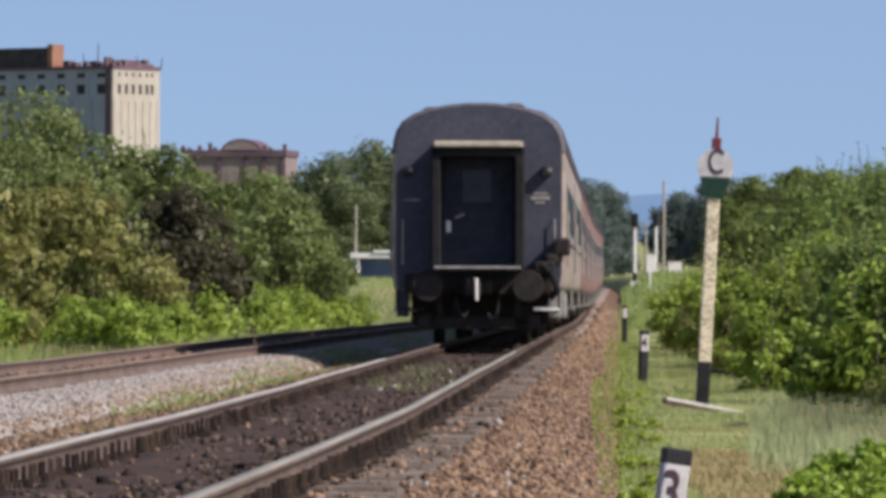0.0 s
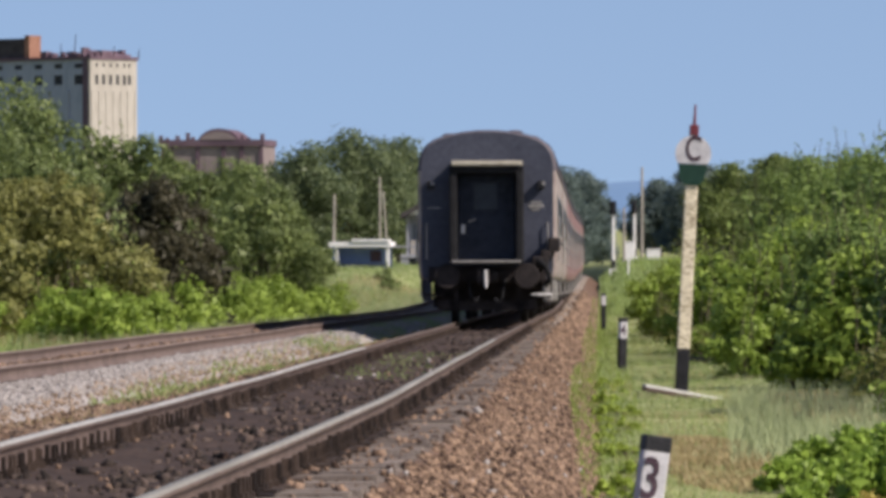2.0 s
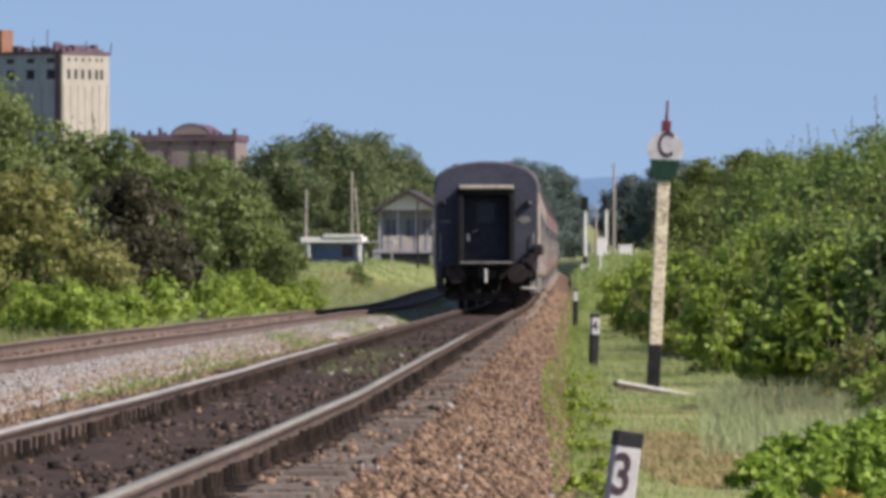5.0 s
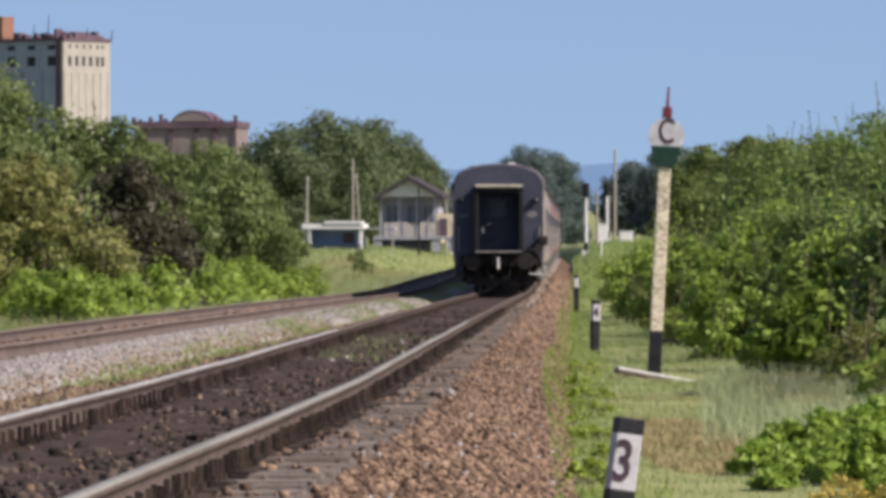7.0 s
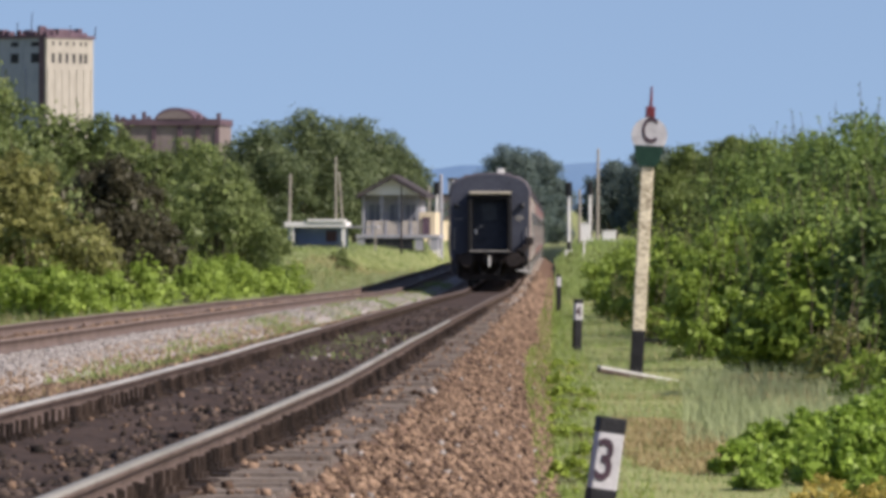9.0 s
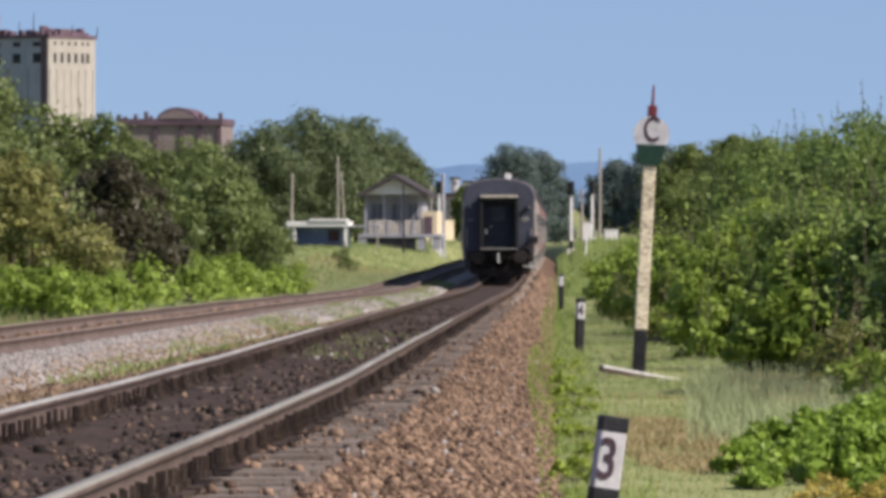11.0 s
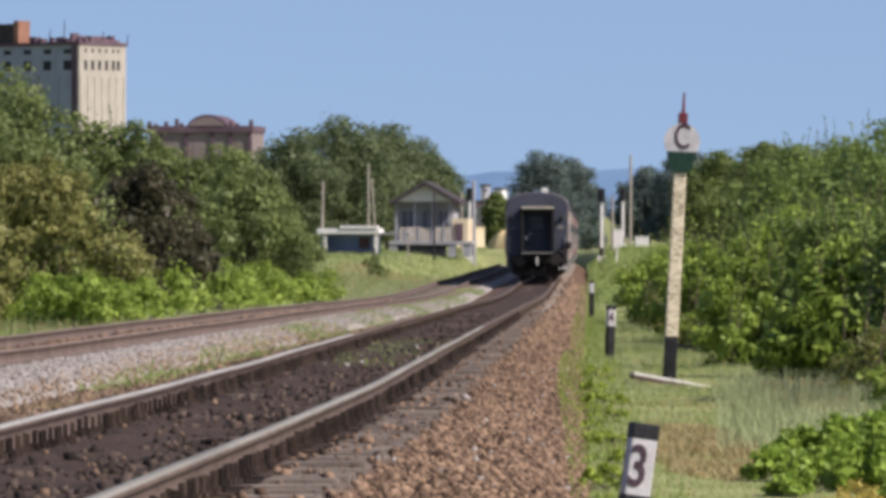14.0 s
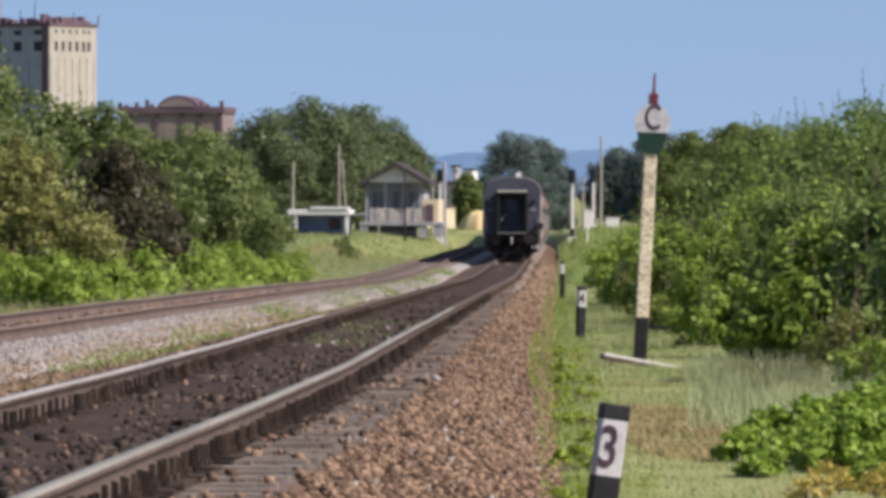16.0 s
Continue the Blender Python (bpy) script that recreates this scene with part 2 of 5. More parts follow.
def box(x0, x1, y0, y1, z0, z1, bevel=0.0, bm=None):
    bm = bm or bmesh.new()
    r = bmesh.ops.create_cube(bm, size=1.0)
    for v in r["verts"]:
        v.co = Vector(((x0 + x1) / 2 + v.co.x * (x1 - x0), (y0 + y1) / 2 + v.co.y * (y1 - y0), (z0 + z1) / 2 + v.co.z * (z1 - z0)))
    if bevel:
        edges = list({ed for v in r["verts"] for ed in v.link_edges})
        bmesh.ops.bevel(bm, geom=edges, offset=bevel, segments=2, affect="EDGES", profile=0.6)
    return bm


def rod(p, q, r0, r1=None, seg=10, bm=None, caps=True):
    """A tapered round bar from p to q."""
    bm = bm or bmesh.new()
    p, q = Vector(p), Vector(q)
    m = Matrix.Translation((p + q) / 2) @ (q - p).to_track_quat("Z", "Y").to_matrix().to_4x4()
    bmesh.ops.create_cone(bm, cap_ends=caps, segments=seg, radius1=r0, radius2=r0 if r1 is None else r1, depth=(q - p).length, matrix=m)
    return bm


def prism(points, a, b, plane="xz"):
    """A flat outline drawn out along the third axis from a to b."""
    bm = bmesh.new()
    put = (lambda u, v, w: (u, w, v)) if plane == "xz" else ((lambda u, v, w: (w, u, v)) if plane == "yz" else (lambda u, v, w: (u, v, w)))
    v0, v1 = [bm.verts.new(put(u, v, a)) for u, v in points], [bm.verts.new(put(u, v, b)) for u, v in points]
    n = len(points)
    for i in range(n):
        bm.faces.new((v0[i], v0[(i + 1) % n], v1[(i + 1) % n], v1[i]))
    bm.faces.new(v0[::-1])
    bm.faces.new(v1)
    bmesh.ops.recalc_face_normals(bm, faces=bm.faces)
    return bm


def fade(a, b, t):
    t = np.clip((np.asarray(t, float) - a) / (b - a), 0, 1)
    return t * t * (3 - 2 * t)


# ---- the line ----
def rail_x(y):
    """Centre of the main track."""
    y = np.asarray(y, float)
    d = np.maximum(0, 60 - y)
    return -2.5 + 0.0165 * y - 0.00030 * d * d / (1 + (d / 70) ** 2) - 0.00008 * np.maximum(0, y - 620) ** 2


def dip(y):
    """The shallow hollow that the line runs through."""
    y = np.asarray(y, float)
    return -0.27 * np.exp(-((y - 264) / 76.0) ** 2) + 0.0022 * np.maximum(0, y - 370) * fade(370, 460, y)


def rail_z(y):
    """Top of rail: a slight rise towards the near end, a hollow beyond."""
    y = np.asarray(y, float)
    d = np.maximum(0, 165 - y)
    return 0.0021 * d * d / (d + 25) + dip(y)


def side_x(y):
    """Centre of the side track, closing in on the main one."""
    y = np.asarray(y, float)
    return rail_x(y) - 4.15 - 0.0000315 * np.clip(280 - y, 0, 260) ** 2


def rough2(x, y, s):
    """Cheap uneven ground, about -1 to 1."""
    return (np.sin(x * 1.7 * s + 1.3 * np.sin(y * 0.9 * s)) + np.sin(y * 1.3 * s + 1.7 * np.sin(x * 1.1 * s + 2)) + np.sin((x + y) * 2.9 * s + 0.5)) / 3


def ground_z(x, y):
    x, y = np.asarray(x, float), np.asarray(y, float)
    u, ul = x - rail_x(y), x - side_x(y)
    z = -0.85 + 0.05 * rough2(x, y, 1.0) + 0.10 * rough2(x, y, 0.21)
    z = z + 2.0 * fade(330, 560, y) * (fade(3.0, 9.0, -ul) * (1 - fade(480, 600, y)) + fade(1.7, 3.6, -ul) * fade(480, 600, y)) + 2.2 * fade(360, 560, y) * fade(1.6, 4.6, u)
    z = np.maximum(z, -0.85 + 2.3 * fade(596, 630, y) * fade(2.4, 3.8, -u))
    z = z - 0.25 * (1 - fade(2.2, 2.6, np.abs(u)))
    return z + 0.7 * np.minimum(dip(y), 0.4) + 0.008 * np.maximum(0, y - 1200)


def sheet(name, us, ys, centre, height, material):
    """A ground sheet over offsets us from a line and stations ys."""
    ys = np.asarray(ys, float)
    U, Y = np.meshgrid(np.asarray(us, float), ys)
    X = centre(Y) + U
    Z = height(U, X, Y)
    n, m = len(ys), len(us)
    V = np.stack([X, Y, Z], -1).reshape(-1, 3)
    i = (np.arange(n - 1)[:, None] * m + np.arange(m - 1)[None, :]).ravel()
    return smooth(raw_mesh(name, V, np.stack([i, i + 1, i + m + 1, i + m], -1), material))


stations = np.concatenate([np.arange(-200, 20, 10), np.arange(20, 140, 0.5), np.arange(140, 320, 1.5), np.arange(320, 700, 6), np.arange(700, 1500, 50), np.arange(1500, 4900, 200)])
offsets = np.concatenate([[-4000, -2000, -900, -400, -200, -120, -80, -60, -45, -35], np.arange(-30, -8, 1.0), np.arange(-8, 10, 0.4), np.arange(10, 30, 1.5), [35, 50, 80, 140, 300, 800, 2000, 4000]])
ground = tagged(new("ground", sheet("ground", offsets, stations, rail_x, lambda u, x, y: ground_z(x, y), GRASS_GROUND)), "rough grassy ground along the railway, patchy green and straw", "ground", kind="structure")

bed_y = np.concatenate([np.arange(-150, 10, 2.0), np.arange(10, 150, 0.35), np.arange(150, 320, 1.0), np.arange(320, 900, 8)])


def bed_profile(u):
    return np.interp(u, [-3.6, -2.6, -2.0, -1.5, -1.3, -0.75, -0.6, 0.6, 0.75, 0.88, 1.38, 1.52, 2.15, 2.55], [-0.56, -0.46, -0.36, -0.25, -0.245, -0.235, -0.175, -0.175, -0.225, -0.207, -0.215, -0.30, -0.74, -1.1])


def bed_height(u, x, y):
    return rail_z(y) + bed_profile(u) + 0.018 * rough2(x, y, 4.0) + 0.02 * rough2(x, y, 1.1)


bed = tagged(new("ballast_bed", sheet("ballast_bed", np.arange(-1.05, 1.05, 0.15), bed_y, rail_x, bed_height, BALLAST_DARK)), "oil-darkened ballast bed between the rails of the main track", "ballast", kind="structure")
cess = tagged(new("ballast_cess", sheet("ballast_cess", np.arange(-3.6, -0.9, 0.15), bed_y, rail_x, lambda u, x, y: bed_height(u, x, y) + 0.006, BALLAST_RED)), "rust-brown stony strip between the two tracks", "ballast", kind="structure")
shoulder = tagged(new("ballast_shoulder", sheet("ballast_shoulder", np.arange(1.40, 2.6, 0.11), bed_y, rail_x, lambda u, x, y: bed_height(u, x, y) + 0.006, BALLAST_RED)), "rust-brown ballast shoulder sloping from the main track", "ballast", kind="structure")

crib = tagged(new("ballast_crib", sheet("ballast_crib", np.arange(0.86, 1.46, 0.08), bed_y, rail_x, lambda u, x, y: bed_height(u, x, y) + 0.008, CRIB)), "dusty grey-brown packed strip round the sleeper ends", "ballast", kind="structure")


def flat0(y):
    """Top of rail of the side track."""
    return 0.06 * (1 - fade(60, 160, y)) + dip(y)


def side_profile(u):
    return np.interp(u, [-2.9, -1.6, -1.3, 1.3, 1.5, 2.0, 2.3], [-0.95, -0.24, -0.2, -0.2, -0.22, -0.36, -0.62])


def side_height(u, x, y):
    return side_profile(u) + flat0(y) + 0.015 * rough2(x, y, 3.0)


side_bed = tagged(new("side_ballast_bed", sheet("side_ballast_bed", np.arange(-2.9, 2.4, 0.2), bed_y[(bed_y > -60) & (bed_y < 610)], side_x, side_height, GRAVEL)), "pale grey gravel bed of the side track", "ballast", kind="structure")

RAIL_OUT = [(-0.066, -0.18), (0.066, -0.18), (0.066, -0.165), (0.012, -0.145), (0.009, -0.05), (0.034, -0.036), (0.036, -0.012), (0.026, 0.0), (-0.026, 0.0), (-0.036, -0.012), (-0.034, -0.036), (-0.009, -0.05), (-0.012, -0.145), (-0.066, -0.165)]


def rail_mesh(name, line, offset, y0, y1, lift, crown):
    ys = np.concatenate([np.arange(y0, min(200, y1 + 1), 2.0), np.arange(200, y1 + 1, 10.0)])
    p = np.array(RAIL_OUT)
    wave = 0.004 * np.sin(ys * 0.37 + offset * 3) + 0.006 * np.sin(ys * 0.17 + offset)
    X = (line(ys) + offset + wave)[:, None] + p[None, :, 0]
    Z = lift(ys)[:, None] + wave[:, None] + p[None, :, 1]
    V = np.stack([X, np.repeat(ys[:, None], len(p), 1), Z], -1).reshape(-1, 3)
    m, n = len(p), len(ys)
    i, j = np.meshgrid(np.arange(n - 1), np.arange(m), indexing="ij")
    a, b = i * m + j, i * m + (j + 1) % m
    me = raw_mesh(name, V, np.stack([a, b, b + m, a + m], -1).reshape(-1, 4), RAIL_RUST)
    me.materials.append(crown)
    top = np.isin(j.ravel(), (6, 7, 8)).astype(np.int32)
    me.polygons.foreach_set("material_index", top)
    return me


GAUGE = 0.797
main_track = thing("main_track", Matrix(), "worn main railway track with shiny rail heads on concrete sleepers", "railway track", kind="structure")
side_track = thing("side_track", Matrix(), "rusty side railway track on pale gravel", "railway track", kind="structure")
# each rail is split where its painted sheen stops
for s, sheen_end in ((-1, 98), (1, 112)):
    part("rail", rail_mesh("rail", rail_x, s * GAUGE, -150, sheen_end, rail_z, RAIL_TOP if s < 0 else RAIL_WORN), None, main_track, "brown steel rail with a polished running surface")
    part("rail", rail_mesh("rail", rail_x, s * GAUGE, sheen_end, 900, rail_z, RAIL_FAR), None, main_track, "brown steel rail, coloured without the near sheen")
    part("rail", rail_mesh("rail", side_x, s * GAUGE, -60, 600, flat0, RAIL_DULL), None, side_track, "dull rusted steel rail")


# ---- the train ----
def coach_outline():
    """Cross-section of a coach above its floor line, from lower right round the roof to lower left."""
    right = [(1.49, 0.98), (1.53, 1.08), (1.555, 1.25), (1.555, 3.44), (1.54, 3.64), (1.49, 3.83), (1.38, 4.00), (1.20, 4.13), (0.93, 4.23), (0.55, 4.305), (0.2, 4.34)]
    return right + [(-x, z) for x, z in reversed(right)]


LENGTH = 23.9


def coach_shell(lower, upper):
    """Walls and roof with the end walls, rounded at the corners; z from the rail."""
    out = coach_outline()
    bm = bmesh.new()
    rings = []
    for y, k in ((0.0, 0.955), (0.035, 0.985), (0.10, 1.0), (LENGTH - 0.1, 1.0), (LENGTH - 0.035, 0.985), (LENGTH, 0.955)):
        rings.append([bm.verts.new((x * k, y, 2.2 + (z - 2.2) * (0.5 + k / 2))) for x, z in out])
    n = len(out)
    for a, b in zip(rings, rings[1:]):
        for i in range(n):
            f = bm.faces.new((a[i], a[(i + 1) % n], b[(i + 1) % n], b[i]))
            f.material_index = 1 if 3 <= i <= n - 5 and i != n - 1 else (2 if i in (0, 1, 2) or i >= n - 4 else 0)
            f.smooth = True
    for ring in (rings[0][::-1], rings[-1]):
        bm.faces.new(ring).material_index = 0
    bmesh.ops.recalc_face_normals(bm, faces=bm.faces)
    me = bpy.data.meshes.new("body")
    bm.to_mesh(me)
    bm.free()
    for m in (BODY_GREY, ROOF_GREY, lower):
        me.materials.append(m)
    return me


def disc(x, y, z, r, depth, seg=20):
    """A round plate that faces along y."""
    return rod((x, y, z), (x, y + depth, z), r, r, seg)


def bogie(y, parent):
    bm = box(-1.12, -0.98, y - 1.75, y + 1.75, 0.45, 0.72, 0.04)
    box(0.98, 1.12, y - 1.75, y + 1.75, 0.45, 0.72, 0.04, bm)
    box(-1.1, 1.1, y - 0.25, y + 0.25, 0.42, 0.78, 0.04, bm)
    for sx in (-1.05, 1.05):
        for sy in (-1.2, 1.2):
            box(sx - 0.14, sx + 0.14, y + sy - 0.17, y + sy + 0.17, 0.32, 0.64, 0.03, bm)
            rod((sx, y + sy * 0.55, 0.45), (sx, y + sy * 0.55, 0.86), 0.1, 0.1, 10, bm)
    part("bogie_frame", bm, IRON_DARK, parent, "grimy cast bogie frame with spring stacks")
    for sy in (-1.2, 1.2):
        w = rod((-0.9, y + sy, 0.475), (0.9, y + sy, 0.475), 0.085, 0.085, 12)
        for sx in (-0.79, 0.79):
            rod((sx - 0.065, y + sy, 0.475), (sx + 0.065, y + sy, 0.475), 0.475, 0.475, 28, w)
        part("wheelset", w, IRON_DARK, parent)


def coach(name, label, side, roof_fittings, rear):
    """A passenger coach; its rear end wall stands at y = 0, rails at z = 0."""
    t = thing(name, Matrix(), label, "railway coach", "coaches of the train")
    body = part("body", coach_shell(side, side), None, t, "riveted steel coach body")
    # roof ribs and vents
    out = [(x, z) for x, z in coach_outline() if z > 3.4]
    for y in np.arange(0.6, LENGTH, 2.9):
        bm = bmesh.new()
        for k, (y0, y1) in enumerate(((y - 0.02, y + 0.02),)):
            v = [[bm.verts.new((x * (1 + g), yy, z + g * 1.2)) for x, z in out] for yy, g in ((y0, 0.001), (y0, 0.012), (y1, 0.012), (y1, 0.001))]
            for a, b in zip(v, v[1:]):
                for i in range(len(out) - 1):
                    bm.faces.new((a[i], a[i + 1], b[i + 1], b[i]))
        part("roof_rib", bm, ROOF_GREY, body)
    for i, (x, y) in enumerate(((-0.85, 0.9), (0.62, 0.8), (0.98, 1.5), (-0.55, 4.0), (0.55, 6.5), (-0.55, 9.0), (0.55, 12.0), (0.0, 15.0), (-0.5, 18.0), (0.5, 21.0))[:roof_fittings]):
        zt = 4.345 - 0.19 * abs(x) ** 2.2
        bm = rod((x, y, zt - 0.05), (x, y, zt + 0.02), 0.17, 0.17, 14)
        rod((x, y, zt + 0.02), (x, y, zt + 0.075), 0.22, 0.1, 14, bm)
        part("roof_vent", bm, ROOF_GREY, body, "round roof ventilator")
    # side windows with frames, both sides
    for sx in (-1, 1):
        for i in range(10):
            y0 = 2.6 + i * 1.95
            fr = part("window", box(sx * 1.552 - 0.012, sx * 1.552 + 0.012, y0, y0 + 1.2, 2.0, 2.95, 0.008), STEEL_GREY, body, "metal-framed side window")
            part("pane", box(sx * 1.566 - 0.004, sx * 1.566 + 0.004, y0 + 0.06, y0 + 1.14, 2.06, 2.89), GLASS_DARK, fr)
        for y0 in (0.75, LENGTH - 1.55):
            dr = part("side_door", box(sx * 1.556 - 0.012, sx * 1.556 + 0.012, y0, y0 + 0.8, 1.35, 3.3, 0.01), side, body, "folding entrance door")
            part("handrail", rod((sx * 1.6, y0 - 0.08, 1.4), (sx * 1.6, y0 - 0.08, 2.4), 0.018, 0.018, 8), STEEL_GREY, dr)
            st = box(sx * 1.35 - 0.2, sx * 1.35 + 0.2, y0 + 0.05, y0 + 0.75, 0.60, 0.64, 0.01)
            box(sx * 1.3 - 0.15, sx * 1.3 + 0.15, y0 + 0.05, y0 + 0.75, 0.95, 0.98, 0.01, st)
            box(sx * 1.5 - 0.02, sx * 1.5 + 0.02, y0 + 0.03, y0 + 0.06, 0.6, 1.25, 0, st)
            box(sx * 1.5 - 0.02, sx * 1.5 + 0.02, y0 + 0.74, y0 + 0.77, 0.6, 1.25, 0, st)
            part("step", st, STEEL_GREY, body, "grey metal entrance steps")
        part("waist_rail", box(sx * 1.562 - 0.012, sx * 1.562 + 0.012, 0.2, LENGTH - 0.2, 1.86, 1.91, 0.006), BODY_GREY, body)
        part("rain_gutter", box(sx * 1.57 - 0.02, sx * 1.57 + 0.02, 0.08, LENGTH - 0.08, 3.43, 3.47, 0.008), ROOF_GREY, body)
    # underframe
    part("sole_bar", box(-1.35, 1.35, 0.25, LENGTH - 0.25, 0.98, 1.2, 0.03), IRON_DARK, t)
    for x0, x1, y0, y1, z0 in ((-1.3, -0.5, 6.6, 9.2, 0.38), (0.6, 1.3, 7.4, 9.0, 0.45), (-1.2, 0.2, 10.5, 12.6, 0.4), (0.5, 1.32, 12.0, 15.0, 0.36), (-1.3, -0.6, 14.5, 16.2, 0.42)):
        part("equipment_box", box(x0, x1, y0, y1, z0, 1.0, 0.03), IRON_DARK, t, "grimy battery and brake box")
    for y in (3.6, LENGTH - 3.6):
        bogie(y, t)
    ends(t, 0.0, -1, rear)
    ends(t, LENGTH, 1, False)
    return t


def ends(t, y, s, detailed):
    """Buffers, coupler and gangway at one end wall; s is the way it faces."""
    def yy(d):
        return y + s * d
    bm = box(-1.32, 1.32, *sorted((yy(-0.1), yy(0.08))), 0.93, 1.28, 0.02)
    part("headstock", bm, IRON_DARK, t, "dark headstock beam")
    for x in (-0.89, 0.89):
        bf = rod((x, yy(0.0), 1.06), (x, yy(0.46), 1.06), 0.14, 0.12, 16)
        b = part("buffer", bf, IRON_DARK, t)
        part("buffer_head", rod((x, yy(0.46), 1.06), (x, yy(0.515), 1.06), 0.285, 0.27, 28), IRON_DARK, b, "dark greasy round buffer face")
    # automatic coupler
    bm = box(-0.14, 0.14, *sorted((yy(0.0), yy(0.42))), 0.93, 1.17, 0.03)
    box(-0.22, 0.06, *sorted((yy(0.36), yy(0.66))), 0.88, 1.22, 0.05, bm)
    box(0.06, 0.24, *sorted((yy(0.30), yy(0.50))), 0.92, 1.16, 0.05, bm)
    part("coupler", bm, IRON_DARK, t, "dark cast automatic coupler")
    # gangway: sides, sill, canvas top and inner door
    d = 0.66
    for x0, x1 in ((-0.83, -0.68), (0.66, 0.81)):
        bm = box(x0, x1, *sorted((yy(0.0), yy(d))), 1.36, 3.52, 0.03)
        part("gangway_side", bm, RUBBER, t, "black rubber gangway cheek")
        for k in range(3):
            part("gangway_fold", box(x0 - 0.012, x1 + 0.012, *sorted((yy(0.08 + k * 0.2), yy(0.18 + k * 0.2))), 1.38, 3.5, 0.02), RUBBER, t)
    part("gangway_top", box(-0.83, 0.81, *sorted((yy(0.0), yy(d))), 3.36, 3.53, 0.03), RUBBER, t)
    part("gangway_canopy", box(-0.79, 0.79, *sorted((yy(0.0), yy(d + 0.12))), 3.535, 3.64, 0.025), LEDGE, t, "pale dusty rolled canvas over the gangway")
    part("gangway_sill", box(-0.78, 0.76, *sorted((yy(0.0), yy(d + 0.1))), 1.36, 1.41, 0.015), STEEL_GREY, t, "worn grey footplate")
    if not detailed:
        return
    door = part("end_door", box(-0.64, 0.62, *sorted((yy(0.01), yy(0.05))), 1.42, 3.34, 0.02), DOOR_SHADED, t, "closed blue end door, gangway shade in its colour")
    part("door_window", box(-0.30, 0.22, *sorted((yy(0.05), yy(0.062))), 2.55, 3.15, 0.01), GLASS_DARK, door)
    for z0 in (3.15, 2.5):
        part("window_frame", box(-0.36, 0.28, *sorted((yy(0.05), yy(0.07))), z0, z0 + 0.05, 0.01), DOOR_SHADED, door)
    part("door_panel", box(-0.46, 0.42, *sorted((yy(0.05), yy(0.062))), 1.6, 2.35, 0.01), DOOR_SHADED, door)
    part("door_plate", box(-0.58, -0.50, *sorted((yy(0.05), yy(0.065))), 2.02, 2.22, 0.005), WHITE_PAINT, door, "small white plate")
    hd = rod((-0.40, yy(0.05), 2.28), (-0.40, yy(0.14), 2.28), 0.02, 0.02, 8)
    rod((-0.42, yy(0.13), 2.28), (-0.26, yy(0.13), 2.34), 0.018, 0.018, 8, hd)
    part("door_handle", hd, STEEL_GREY, door, "bright metal door handle")
    # lamps, number plate, hoses, handrails
    for x in (-1.27, 1.22):
        lm = part("marker_lamp", box(x - 0.09, x + 0.07, *sorted((yy(0.0), yy(0.16))), 3.02, 3.2, 0.02), BLACK_PAINT, t, "black marker lamp housing")
        part("lens", rod((x + 0.05, yy(0.17), 3.14), (x + 0.05, yy(0.14), 3.14), 0.042, 0.04, 14), STEEL_GREY, lm, "pale lamp glass")
    pl = part("number_patch", box(0.93, 1.27, *sorted((yy(0.0), yy(0.012))), 2.60, 2.665, 0.004), STEEL_GREY, t, "worn white painted marks")
    part("mark", box(0.98, 1.23, *sorted((yy(0.0), yy(0.012))), 2.69, 2.735, 0.004), STEEL_GREY, pl)
    part("mark", box(1.0, 1.18, *sorted((yy(0.0), yy(0.012))), 2.53, 2.575, 0.004), STEEL_GREY, pl)
    part("painted_mark", box(-1.35, -1.05, *sorted((yy(0.0), yy(0.01))), 2.58, 2.61, 0.003), STEEL_GREY, t)
    for x in (-1.36, 1.36):
        bm = rod((x, yy(0.08), 1.45), (x, yy(0.08), 2.25), 0.016, 0.016, 8)
        rod((x, yy(0.0), 1.45), (x, yy(0.08), 1.45), 0.014, 0.014, 8, bm)
        rod((x, yy(0.0), 2.25), (x, yy(0.08), 2.25), 0.014, 0.014, 8, bm)
        part("end_handrail", bm, STEEL_GREY, t)
    part("release_lever", rod((-0.03, yy(0.7), 1.20), (-0.02, yy(0.68), 0.80), 0.032, 0.028, 10), WHITE_PAINT, t, "white-painted coupler tail marker")
    for x, drop in ((-0.45, 0.5), (0.42, 0.46)):
        pts = [Vector((x, yy(0.1), 1.0)), Vector((x * 0.9, yy(0.35), 0.86)), Vector((x * 0.8, yy(0.42), drop + 0.1)), Vector((x * 0.55, yy(0.4), drop)), Vector((x * 0.4, yy(0.36), drop + 0.12))]
        bm = bmesh.new()
        for p, q in zip(pts, pts[1:]):
            rod(p, q, 0.028, 0.028, 8, bm)
        part("brake_hose", bm, RUBBER, t, "hanging black brake hose")
    for sx in (-1, 1):
        part("kick_plate", box(sx * 0.98 - 0.12, sx * 0.98 + 0.12, *sorted((yy(-0.2), yy(-0.1))), 0.3, 0.55, 0.02), IRON_DARK, t)
    # jumper cable box and cable at the right buffer
    jb = box(1.0, 1.38, *sorted((yy(0.06), yy(0.34))), 1.28, 1.5, 0.05)
    box(1.2, 1.44, *sorted((yy(0.08), yy(0.3))), 1.46, 1.64, 0.05, jb)
    part("jumper_box", jb, IRON_DARK, t)
    bm = bmesh.new()
    pts = [Vector((1.1, yy(0.28), 1.45)), Vector((1.3, yy(0.4), 1.3)), Vector((1.42, yy(0.35), 1.0)), Vector((1.3, yy(0.25), 0.85))]
    for p, q in zip(pts, pts[1:]):
        rod(p, q, 0.06, 0.06, 8, bm)
